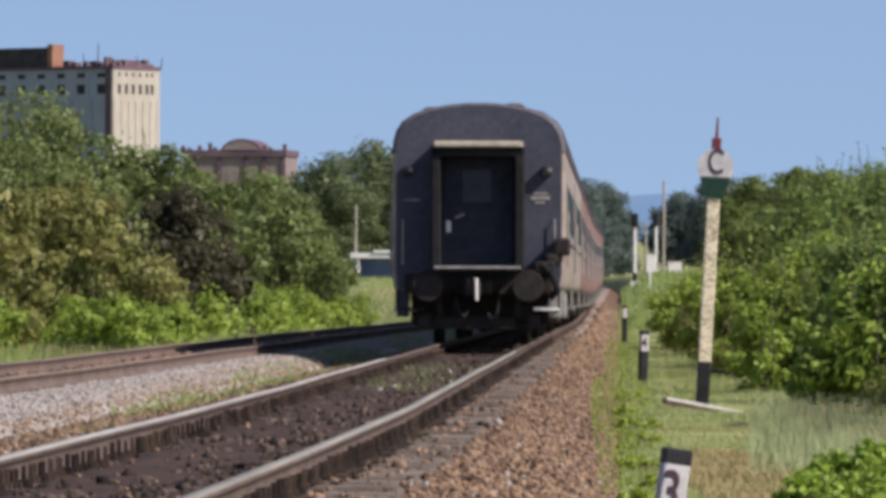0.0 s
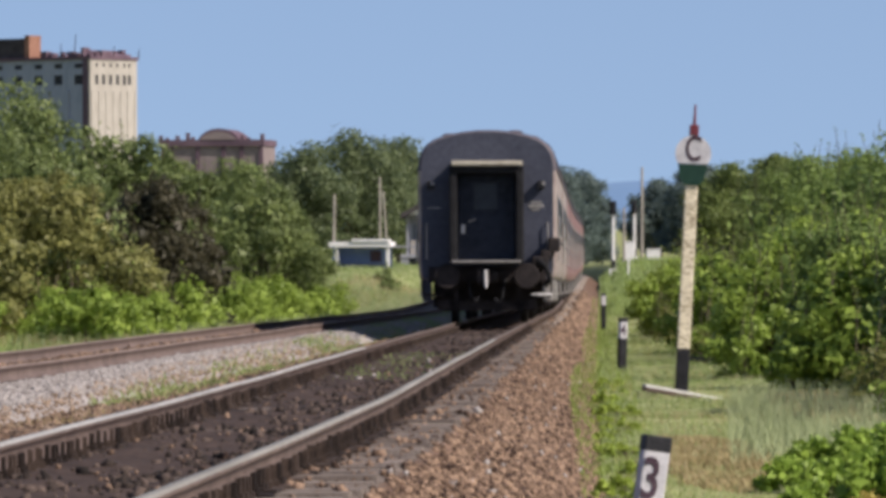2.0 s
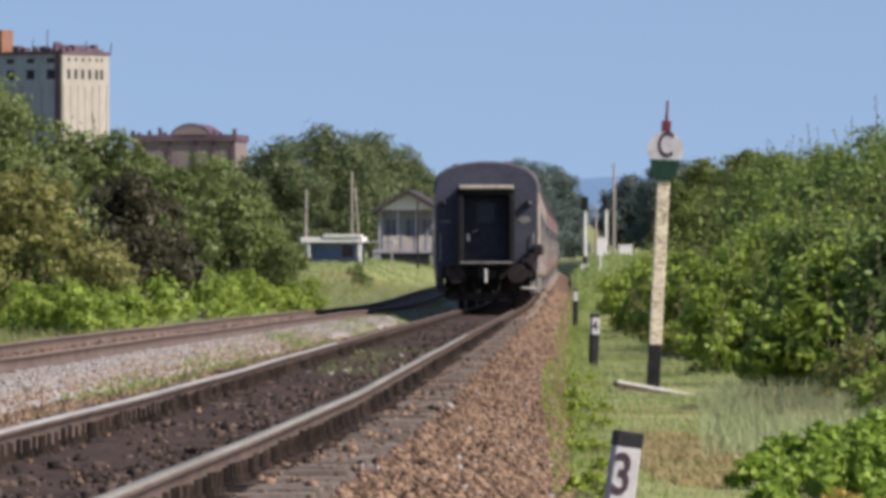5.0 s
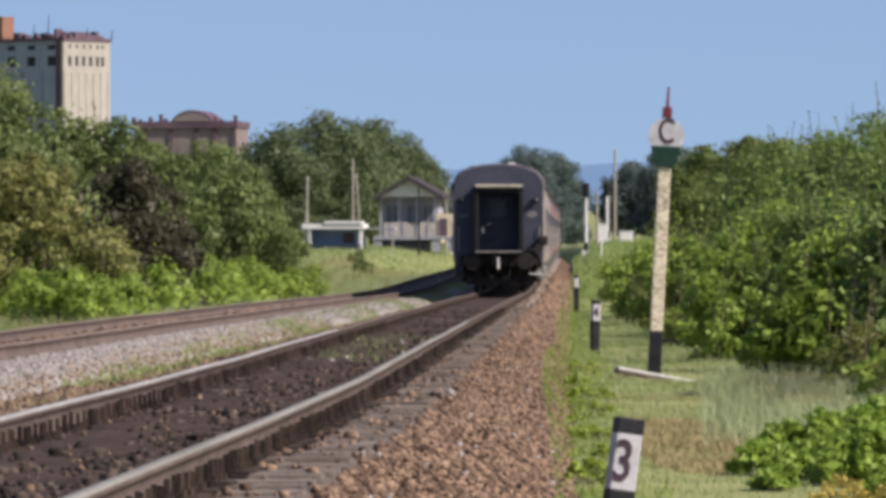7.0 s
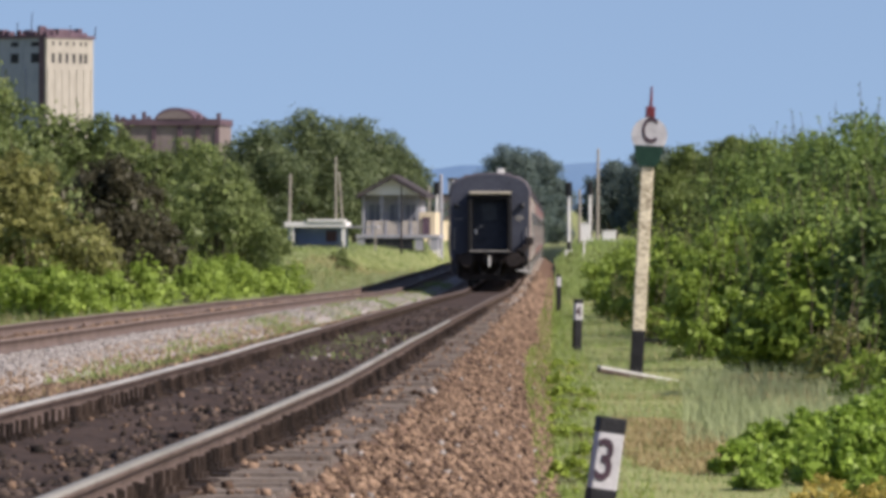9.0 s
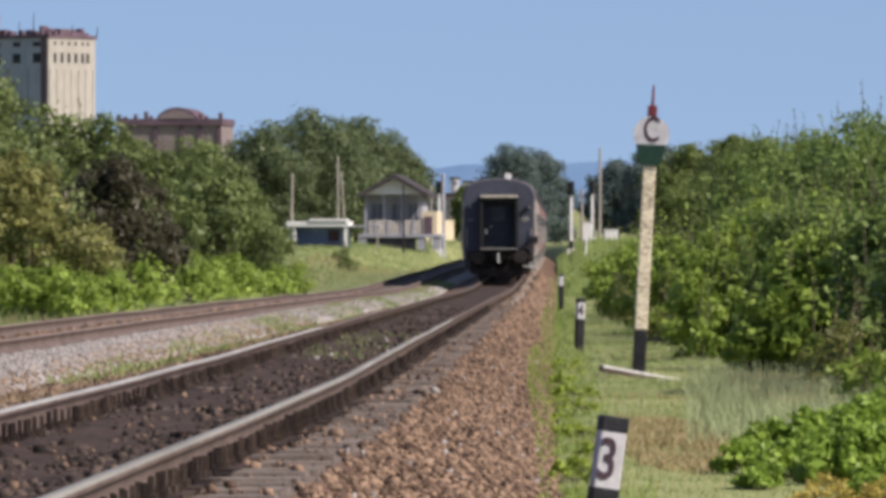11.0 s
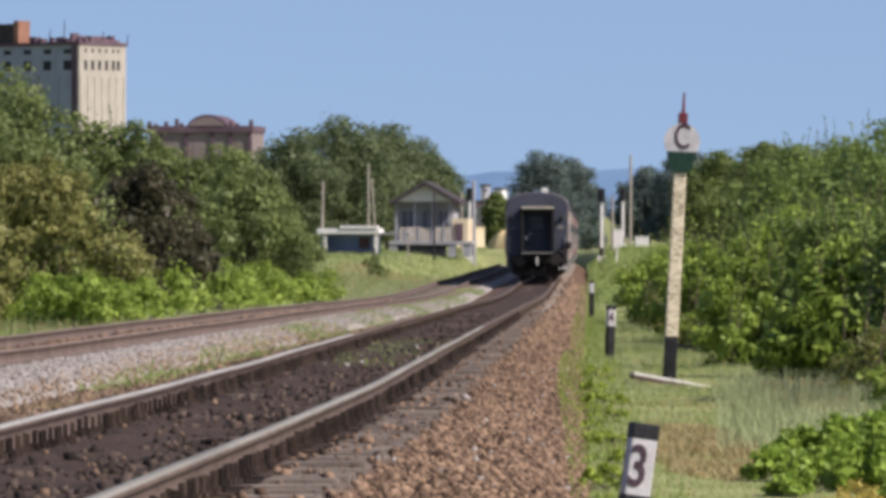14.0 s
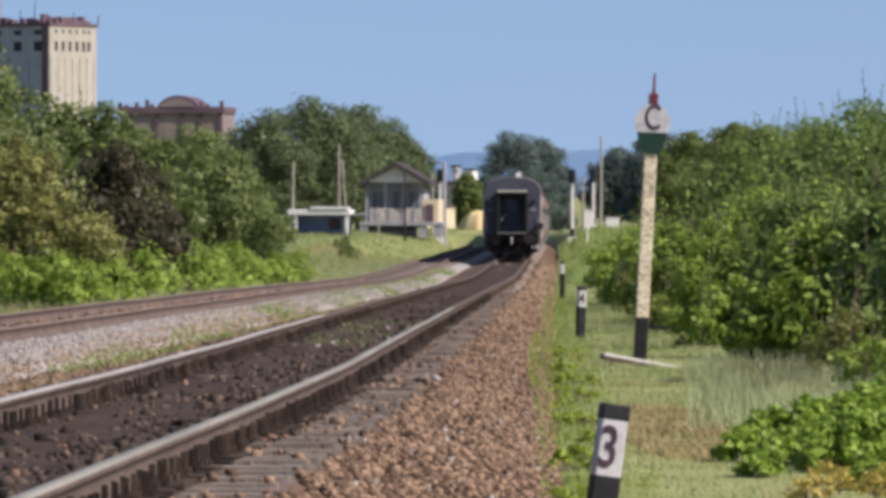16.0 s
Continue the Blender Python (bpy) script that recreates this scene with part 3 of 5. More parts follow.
    part("jumper_cable", bm, RUBBER, t)
    # right corner fittings are coloured pale for the sun, left ones dark
    part("end_step", box(1.0, 1.45, *sorted((yy(-0.3), yy(0.1))), 0.62, 0.67, 0.01), WHITE_PAINT, t, "metal corner step with sunlit paleness in its colour")
    # boxes added as bright patches for sunlit gear low on the right
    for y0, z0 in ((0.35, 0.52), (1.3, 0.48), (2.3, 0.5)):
        part("sunlit_equipment", box(1.34, 1.56, *sorted((yy(-y0), yy(-y0 - 0.55))), z0, z0 + 0.42, 0.03), STEEL_GREY, t, "pale box standing in for sunlit equipment")
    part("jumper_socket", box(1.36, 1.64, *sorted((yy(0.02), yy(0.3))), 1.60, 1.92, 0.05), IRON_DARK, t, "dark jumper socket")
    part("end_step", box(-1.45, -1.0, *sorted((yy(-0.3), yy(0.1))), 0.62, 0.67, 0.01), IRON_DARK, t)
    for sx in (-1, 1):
        part("corner_plate", box(sx * 1.36 - 0.11, sx * 1.36 + 0.11, *sorted((yy(-0.55), yy(-0.05))), 0.5, 1.0, 0.02), STEEL_GREY if sx > 0 else BODY_GREY, t, "dusty corner step well, coloured paler on the sunlit right")
    for x in (-1.44, 1.44):
        part("step_hanger", box(x - 0.02, x + 0.02, *sorted((yy(0.02), yy(0.07))), 0.62, 1.0), IRON_DARK, t)
    gd = box(-1.0, 1.0, *sorted((yy(-0.3), yy(-0.22))), 0.28, 0.5, 0.02)
    box(-0.75, -0.65, *sorted((yy(-0.3), yy(-0.22))), 0.28, 1.0, 0, gd)
    box(0.65, 0.75, *sorted((yy(-0.3), yy(-0.22))), 0.28, 1.0, 0, gd)
    part("brake_rigging", gd, IRON_DARK, t)
    # dark sheet added across the underframe to give the shade below the coach
    part("under_end_dark_sheet", box(-1.25, 1.25, *sorted((yy(-1.6), yy(-1.5))), 0.35, 1.0), IRON_DARK, t)


COACHES = [coach("rear_passenger_coach", "dark blue-grey passenger coach seen from its gangway end", BODY_SIDE, 10, True),
           coach("passenger_coach", "dusty grey passenger coach in mid train", BODY_SIDE, 10, False),
           coach("passenger_coach", "dusty red passenger coach in mid train", BODY_RED, 10, False)]
COACHES += [copy_thing(COACHES[2], Matrix()) for _ in range(7)]

part("roof_unit", box(-0.05, 0.27, 11.7, 12.4, 4.30, 4.84, 0.03), WHITE_PAINT, COACHES[1], "white roof unit")


# ---- plants ----
def leaf_cloud(rng, centres, radii, count, size, flat=0.75, shell=0.55, weight=None):
    """Leaf quads spread over the outer parts of ellipsoid clumps."""
    centres, radii = np.asarray(centres, float), np.asarray(radii, float)
    w = radii ** 2 * (1.0 if weight is None else np.asarray(weight))
    k = rng.choice(len(centres), count, p=w / w.sum())
    d = rng.normal(size=(count, 3))
    d /= np.linalg.norm(d, axis=1, keepdims=True)
    lump = 1 + 0.22 * np.sin(d[:, 0] * 5 + k) * np.sin(d[:, 1] * 4 + 2 * k) + 0.15 * np.sin(d[:, 2] * 9 + k)
    r = radii[k] * lump * (shell + (1.08 - shell) * rng.random(count) ** 0.6)
    p = centres[k] + d * r[:, None] * np.array([1, 1, flat])
    nrm = d * 1.0 + rng.normal(size=(count, 3)) * 0.6 + np.array([0, 0, 0.3])
    nrm /= np.linalg.norm(nrm, axis=1, keepdims=True)
    a = np.cross(nrm, rng.normal(size=(count, 3)))
    a /= np.linalg.norm(a, axis=1, keepdims=True)
    b = np.cross(nrm, a)
    s = size * (0.6 + 0.8 * rng.random(count))[:, None]
    V = np.stack([p - a * s, p - b * s * 0.5 + a * s * 0.1, p + a * s, p + b * s * 0.5 + a * s * 0.1], 1)
    return V.reshape(-1, 3)


def quads_of(V):
    return np.arange(len(V)).reshape(-1, 4)


def limb(rng, p, q, r0, r1, bm, kinks=3):
    p, q = Vector(p), Vector(q)
    last, lr = p, r0
    for i in range(1, kinks + 1):
        f = i / kinks
        nx = p.lerp(q, f) + Vector(rng.normal(size=3)) * (q - p).length * 0.05 * (i < kinks)
        nr = r0 + (r1 - r0) * f
        rod(last, nx, lr, nr, 6, bm, caps=False)
        last, lr = nx, nr


def plant(name, label, category, x, y, height, width, leaf, leaves, size, seed, group="", clumps=9, low=0.12, tall=False, shoots=0, fill=0.10):
    """A tree or shrub: stem with limbs, and a crown of leaves in uneven clumps."""
    rng = np.random.default_rng(seed)
    z = float(ground_z(x, y))
    t = thing(name, Matrix.Translation((x, y, z)), label, category, group)
    cs, rs = [], []
    for i in range(clumps):
        f = (i + 0.5) / clumps
        h = height * (low + (0.86 - low) * f)
        ring = width * 0.5 * (math.sin(math.pi * (0.22 + 0.70 * f)) if not tall else math.sin(math.pi * (0.12 + 0.78 * f)))
        ang = i * 2.4 + rng.random()
        rad = width * (0.20 + 0.13 * rng.random())
        cs.append((ring * 0.75 * math.cos(ang), ring * 0.75 * math.sin(ang), h))
        rs.append(min(rad, height * 0.42))
    cs.append((width * 0.05 * rng.normal(), 0, height * 0.84))
    rs.append(min(width * 0.24, height * 0.2))
    main = len(cs)
    for _ in range(int(clumps * 3.6)):
        j = rng.integers(main)
        d = rng.normal(size=3) + np.array([0, 0, 0.25])
        d /= np.linalg.norm(d)
        cs.append(tuple(np.array(cs[j]) + d * rs[j] * 0.95 * np.array([1, 1, 0.8])))
        rs.append(rs[j] * (0.24 + 0.36 * rng.random() ** 1.3))
    V = leaf_cloud(rng, cs, rs, leaves, size, weight=[fill] * main + [1.0] * (len(cs) - main))
    V = np.concatenate([V, leaf_cloud(rng, cs[:main], np.array(rs[:main]) * 0.8, leaves // 8, size * 2.0, shell=0.15)])
    sh = []
    for _ in range(shoots):
        j = rng.integers(clumps // 2, clumps + 1)
        base = np.array(cs[j]) + np.array([rng.normal() * rs[j] * 0.5, rng.normal() * rs[j] * 0.5, rs[j] * 0.5])
        ln_ = 0.35 + 0.6 * rng.random()
        sh.append((base, base + np.array([rng.normal() * 0.12, rng.normal() * 0.12, ln_])))
        V = np.concatenate([V, leaf_cloud(rng, [base + (sh[-1][1] - base) * f for f in (0.3, 0.5, 0.7, 0.85, 1.0)], [0.07, 0.06, 0.06, 0.05, 0.05], 10, size * 0.8, 1.0)])
    V[:, 2] = np.maximum(V[:, 2], 0.02)
    bm = bmesh.new()
    top = Vector((0, 0, height * 0.55))
    limb(rng, (0, 0, -0.1), top, max(0.008, height * 0.020), max(0.005, height * 0.008), bm)
    for c in cs[:clumps + 1]:
        limb(rng, (0, 0, height * (0.06 + 0.3 * rng.random())), c, max(0.005, height * 0.010), min(0.012, height * 0.006), bm)
    for p, q in sh:
        rod(p, q, 0.01, 0.005, 4, bm, caps=False)
    tagged(part("trunk", bm, BARK, t), kind="stuff")
    part("crown", raw_mesh("crown", V, quads_of(V), leaf), None, t)
    return t


SHRUB = "shrubs beside the line"
# x, y, height, width, leaf, leaves
LEFT_ROW = [
    (-13.6, 176, 6.4, 5.2, "G"), (-12.2, 188, 6.6, 4.6, "G"), (-10.3, 196, 6.2, 4.2, "G"), (-10.6, 176, 4.4, 3.6, "O"), (-9.3, 192, 4.5, 3.6, "B"), (-8.7, 197, 3.9, 2.8, "B"),
    (-8.6, 204, 5.0, 3.4, "G"), (-7.9, 218, 5.0, 4.2, "G"), (-6.8, 212, 4.6, 3.6, "G"), (-6.7, 232, 4.7, 2.6, "G"), (-6.5, 238, 3.6, 2.2, "G"), (-12.8, 168, 4.6, 3.6, "O"),
    (-15.5, 182, 6.8, 5.0, "G"),
]
RIGHT_ROW = [
    (6.15, 238, 1.9, 2.1, "B2"), (5.85, 212, 2.2, 2.3, "B2"), (5.85, 192, 2.2, 2.5, "B2"), (6.95, 172, 4.1, 3.0, "D"), (6.65, 150, 4.15, 3.0, "D"),
    (6.55, 136, 4.1, 3.1, "G"), (6.6, 124, 4.0, 3.2, "G"), (6.8, 116, 4.0, 3.2, "G"), (7.4, 110, 4.1, 3.2, "G"), (7.9, 104, 4.2, 3.0, "D"), (8.4, 98, 4.0, 3.0, "G"),
    (5.2, 152, 2.3, 2.2, "B2"), (5.3, 128, 2.0, 2.0, "B2"), (5.9, 116, 2.6, 2.2, "G"), (5.6, 104, 2.2, 2.0, "B2"), (7.0, 104, 2.9, 2.4, "G"), (7.8, 112, 3.2, 2.6, "B2"), (7.0, 128, 3.0, 2.6, "G"), (6.6, 146, 3.0, 2.6, "B2"), (6.3, 97, 2.7, 2.2, "G"), (6.7, 91, 2.7, 2.2, "G"), (6.5, 84, 1.9, 1.8, "B2"), (7.3, 84, 2.6, 2.2, "G"),
]
# D leaves are coloured darker for shade, B2 leaves brighter for sun
LEAVES = {"G": (LEAF_GREEN, "dense green roadside shrub with uneven crown"), "O": (LEAF_OLIVE, "shrub with dry olive-yellow foliage"), "B": (LEAF_BROWN, "dark bronze-brown shrub, half dried"), "D": (LEAF_DARK, "green shrub with shade in its darker leaf colour"), "B2": (LEAF_BRIGHT, "green shrub with sunlight in its brighter leaf colour")}
for i, (x, y, h, w, k) in enumerate(LEFT_ROW):
    if y > 200:
        x, y, h, w = x * 1.12, y * 1.12, (h - 2.05) * 1.12 + 2.05, w * 1.12
    plant("shrub", LEAVES[k][1], "shrub", x, y, h, w, LEAF_DULL if k == "G" else LEAVES[k][0], 13000, 0.072, 100 + i, SHRUB, clumps=11, shoots=4)
for i, (x, y, h, w, k) in enumerate(RIGHT_ROW):
    if h > 3.4:
        x, y, h, w = x * 1.3, y * 1.3, (h - 2.05) * 1.3 + 2.05, w * 1.35
    plant("shrub", LEAVES[k][1], "shrub", x, y, h, w, LEAVES[k][0], 17000 if h > 3.4 else 10000, 0.056, 200 + i, SHRUB, clumps=12, low=0.05, shoots=18)
# low growth in front of the left row
rng0 = np.random.default_rng(5)
for i in range(34):
    y = 164 + (i % 17) * 6.0
    x = float(side_x(y)) - 3.7 - 1.5 * rng0.random() - (2.6 + rng0.random() if i > 16 and y < 200 else 0) - (1.1 if y > 225 else 0)
    plant("low_shrub", "low bright green shrub among tall weeds", "shrub", x, y, 1.1 + 0.6 * rng0.random(), 2.2 + rng0.random(), LEAF_BRIGHT, 4200, 0.06, 300 + i, SHRUB, clumps=6, low=0.1, shoots=5)
for i in range(15):
    y = 171 + 5.4 * i
    x = (-0.0611 + 0.00264 * i) * y + 0.25 * rng0.normal()
    plant("low_shrub", "low bright green shrub among tall weeds", "shrub", x, y, 1.35 + 0.5 * rng0.random(), 2.0 + rng0.random(), LEAF_BRIGHT, 4500, 0.06, 340 + i, SHRUB, clumps=7, low=0.08, shoots=4)

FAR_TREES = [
    (-15.0, 590, 9.6, 8.0, LEAF_HAZE_GREY), (-11.2, 600, 11.6, 10.0, LEAF_HAZE_GREY), (-7.4, 620, 11.4, 9.0, LEAF_HAZE_GREY), (-4.8, 640, 9.4, 6.6, LEAF_HAZE_GREY), (-2.4, 680, 7.0, 4.6, LEAF_HAZE_BLUE),
    (-19.5, 600, 8.6, 7.0, LEAF_GREEN), (9.2, 880, 13.4, 9.6, LEAF_HAZE_BLUE), (13.0, 900, 11.4, 7.0, LEAF_HAZE_BLUE), (6.2, 870, 9.4, 6.0, LEAF_HAZE_BLUE),
    (17.5, 700, 8.0, 6.0, LEAF_HAZE_BLUE), (20.8, 690, 9.0, 7.0, LEAF_HAZE_BLUE), (24.0, 680, 9.2, 8.0, LEAF_DARK), (28.0, 660, 9.6, 9.0, LEAF_DARK), (21.5, 760, 7.5, 7.0, LEAF_HAZE_BLUE), (14.6, 1000, 6.0, 7.0, LEAF_HAZE_BLUE),
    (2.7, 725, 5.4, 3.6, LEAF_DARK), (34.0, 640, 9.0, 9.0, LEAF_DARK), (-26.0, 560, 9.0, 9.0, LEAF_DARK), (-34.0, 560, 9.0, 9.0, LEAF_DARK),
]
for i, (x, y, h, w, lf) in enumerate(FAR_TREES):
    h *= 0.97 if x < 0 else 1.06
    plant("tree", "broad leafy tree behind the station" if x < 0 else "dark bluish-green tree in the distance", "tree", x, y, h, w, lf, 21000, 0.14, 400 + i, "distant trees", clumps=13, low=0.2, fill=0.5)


# ---- trackside signs ----
def writing(text, size, m, material, name, parent):
    cu = bpy.data.curves.new(name, "FONT")
    cu.body, cu.size, cu.extrude, cu.align_x, cu.align_y = text, size, 0.004, "CENTER", "CENTER"
    cu.offset = 0.005
    tmp = bpy.data.objects.new(name, cu)
    me = bpy.data.meshes.new_from_object(tmp)
    bpy.data.objects.remove(tmp)
    me.materials.clear()
    me.materials.append(material)
    ob = part(name, me, None, parent)
    ob.matrix_local = m
    return ob


def whistle_sign():
    x, y = 3.12, 112.0
    t = thing("whistle_sign", pose(x, y, float(ground_z(x, y)), 0, 3.0, 0), "leaning whistle post with a white and green disc lettered C", "railway sign")
    part("post", box(-0.10, 0.10, -0.10, 0.10, 0.70, 3.5, 0.02), WHITEWASH, t, "flaking whitewashed post")
    part("post_base", box(-0.105, 0.105, -0.105, 0.105, -0.3, 0.702, 0.02), BLACK_PAINT, t, "black painted foot")
    n = 40
    r, zc = 0.285, 3.80
    cut = -0.16
    ring = [(r * math.cos(a), r * math.sin(a)) for a in np.linspace(math.asin(cut / r), math.pi - math.asin(cut / r), n)]
    d = part("disc", prism([(u, v + zc) for u, v in ring], -0.135, -0.115), SIGN_WHITE, t, "dulled white enamel sign face")
    writing("C", 0.57, pose(0, -0.14, zc + 0.06, 90, 0, 0) @ Matrix.Diagonal((0.66, 1, 1, 1)), LETTER_PAINT, "letter", d)
    part("lower_plate", prism([(-0.235, zc + cut - 0.003), (0.235, zc + cut - 0.003), (0.20, zc - 0.38), (0.12, zc - 0.50), (-0.12, zc - 0.50), (-0.20, zc - 0.38)], -0.135, -0.115), GREEN_PAINT, t, "dark green lower plate")
    part("back_frame", box(-0.05, 0.05, -0.113, -0.05, 3.3, 4.1, 0.01), BLACK_PAINT, t)
    part("finial", box(-0.075, 0.075, -0.07, 0.07, 4.06, 4.26, 0.02), RED_PAINT, t, "faded red finial block")
    part("finial_spike", rod((0, 0, 4.26), (0, 0, 4.58), 0.028, 0.016, 10), RED_PAINT, t)


def marker_post(x, y, lean, turn, digit, height=1.06, w=0.15):
    t = thing("distance_post", pose(x, y, float(ground_z(x, y)), 0, lean, turn), "leaning white picket post with black cap, foot and numeral", "distance post", "numbered distance posts")
    h = w / 2
    b = part("post", box(-h, h, -h, h, -0.2, height, 0.012), SIGN_WHITE, t, "dulled white concrete post")
    part("cap", box(-h - 0.004, h + 0.004, -h - 0.004, h + 0.004, height - 0.085, height + 0.006, 0.012), BLACK_PAINT, t, "black painted cap")
    part("foot", box(-h - 0.004, h + 0.004, -h - 0.004, h + 0.004, -0.2, height - 0.40, 0.012), BLACK_PAINT, t, "black painted foot")
    if digit:
        writing(digit, 0.33, pose(-0.02, -h - 0.002, height - 0.25, 90, 0, 0) @ Matrix.Diagonal((0.72, 1, 1, 1)), LETTER_PAINT, "numeral", b)
    return t


whistle_sign()


# ---- far buildings ----
def grain_elevator():
    """Concrete elevator seen at its corner: a sunlit end wall and a long shaded flank, each coloured so."""
    t = thing("grain_elevator", pose(-69.8, 1250, 0, 0, 0, -40), "tall concrete grain elevator with a sunlit end wall", "industrial building")
    H, W, L = 38.4, 11.6, 62.0
    part("block", box(-L, 0, 0, W, -3, H, 0), CONCRETE_SHADED, t, "stained concrete block, blue-grey shade in its colour")
    wall = part("end_wall", box(0.02, 0.5, -0.3, W + 0.3, -3, H, 0), CONCRETE_SUNLIT, t, "end wall with sunlit paleness in its colour")
    for i in range(7):
        y = 0.2 + i * (W - 0.4) / 6
        part("pilaster", box(0.5, 0.62, y - 0.25, y + 0.25, -3, H - 5.6, 0), CONCRETE_SUNLIT, wall)
    for i in range(6):
        y = 1.4 + i * (W - 2.6) / 5 - (0.5 if i == 5 else 0)
        part("window", box(0.48, 0.52, y - 0.36, y + 0.36, H - 4.4, H - 2.7), DARK_HOLE, wall)
        part("lintel", box(0.5, 0.62, y - 0.5, y + 0.5, H - 2.7, H - 2.5), CONCRETE_SUNLIT, wall)
        part("vent_opening", box(0.48, 0.52, y - 0.25, y + 0.25, H - 1.3, H - 0.6), DARK_HOLE, wall)
    for i in range(12):
        x = -2.6 - i * 4.9
        part("window", box(x - 0.95, x + 0.95, -0.03, 0.02, H - 4.4, H - 2.7), DARK_HOLE, t)
        part("vent_opening", box(x - 0.9, x + 0.9, -0.03, 0.02, H - 1.5, H - 0.7), DARK_HOLE, t)
        part("flank_pilaster", box(x + 2.2, x + 2.7, -0.3, 0.0, -3, H - 5.4), CONCRETE_SHADED, t)
    pr = part("parapet", box(-L, 0.7, -0.4, W + 0.5, H, H + 0.55, 0), BRICK_DULL, t, "crumbling brown brick parapet")
    rg = random.Random(4)
    for i in range(46):
        x, y = -12 * rg.random() ** 1.4, rg.random() * W
        h, w = 0.6 + 1.1 * rg.random() ** 2 + (0.5 if -5 < x < -1 else 0), 0.3 + 0.5 * rg.random()
        part("rubble", box(x - w, x + w, y - w, y + w, H + 0.5, H + h, 0.15), BRICK_DULL, pr)
    # no real pier: a dark strip added to draw the shadow at the corner
    part("corner_shadow_strip", box(-1.3, 0.0, -0.36, 0.0, -3, H), BRICK_DULL, t, "dark purple-brown strip standing in for the corner's shadow")
    for x, y, h in ((-4.5, 1.0, 4.6), (-9, 2, 3.0), (0.2, 6.0, 2.4), (0.2, 12.5, 2.2)):
        part("bent_bar", rod((x, y, H), (x + 0.3, y, H + h), 0.12, 0.06, 6), IRON_DARK, pr)
    part("roof_mound", prism([(-8.5, H + 0.5), (0.3, H + 0.5), (0.2, H + 0.8), (-2, H + 1.4), (-3.4, H + 1.8), (-5, H + 1.2), (-7.5, H + 0.8)], 3, W - 1), BRICK_DULL, pr)
    # near-black roofing colour gives the head house its shaded front
    tw = part("head_house", box(-L, -16.0, 0.5, 3.1, H + 0.55, H + 4.1), ROOF_DARK, t, "head house on the roof, its shade put in as dark colour")
    part("chimney", box(-16.0, -14.8, 0.2, 3.2, H + 0.5, H + 4.6), BRICK_ORANGE, tw, "sunlit brick end pier")
    return t


def mill():
    t = thing("mill_building", pose(-38.5, 1000, 0, 0, 0, -8), "derelict grey-brown mill with an arched gable", "industrial building")
    H = 18.6
    body = part("wall", box(-7.4, 7.4, 0, 10, -3, H), MILL_WALL, t, "stained tan-grey wall")
    for x in (-7.1, -5.7, -2.0, 1.7, 4.3, 7.1):
        part("pilaster", box(x - 0.28, x + 0.28, -0.25, 0, -3, H + 0.2), BRICK_DULL, body)
    cn = part("cornice", box(-7.6, 7.6, -0.5, 10.2, H, H + 0.9), BRICK_DULL, t, "ragged brown cornice")
    arch = [(1.0 + 2.5 * math.cos(a), H + 0.9 + 1.15 * math.sin(a) ** 1.4) for a in np.linspace(0, math.pi, 16)]
    part("gable", prism(arch, -0.6, 0.4), MILL_WALL, t, "pale rounded gable")
    arch2 = [(1.0 + 2.9 * math.cos(a), H + 0.9 + 1.6 * math.sin(a) ** 1.4) for a in np.linspace(0, math.pi, 16)]
    part("gable_roof", prism(arch2, -0.3, 9.5), BRICK_DULL, t)
    for x, h in ((-7.3, 1.5), (-6.4, 1.2), (-4.9, 1.5), (-3.4, 1.9), (-2.7, 1.3), (4.4, 1.5), (5.3, 1.2), (7.3, 1.7)):
        part("pier", box(x - 0.25, x + 0.25, -0.5, 0.2, H + 0.9, H + h), BRICK_DULL, cn)


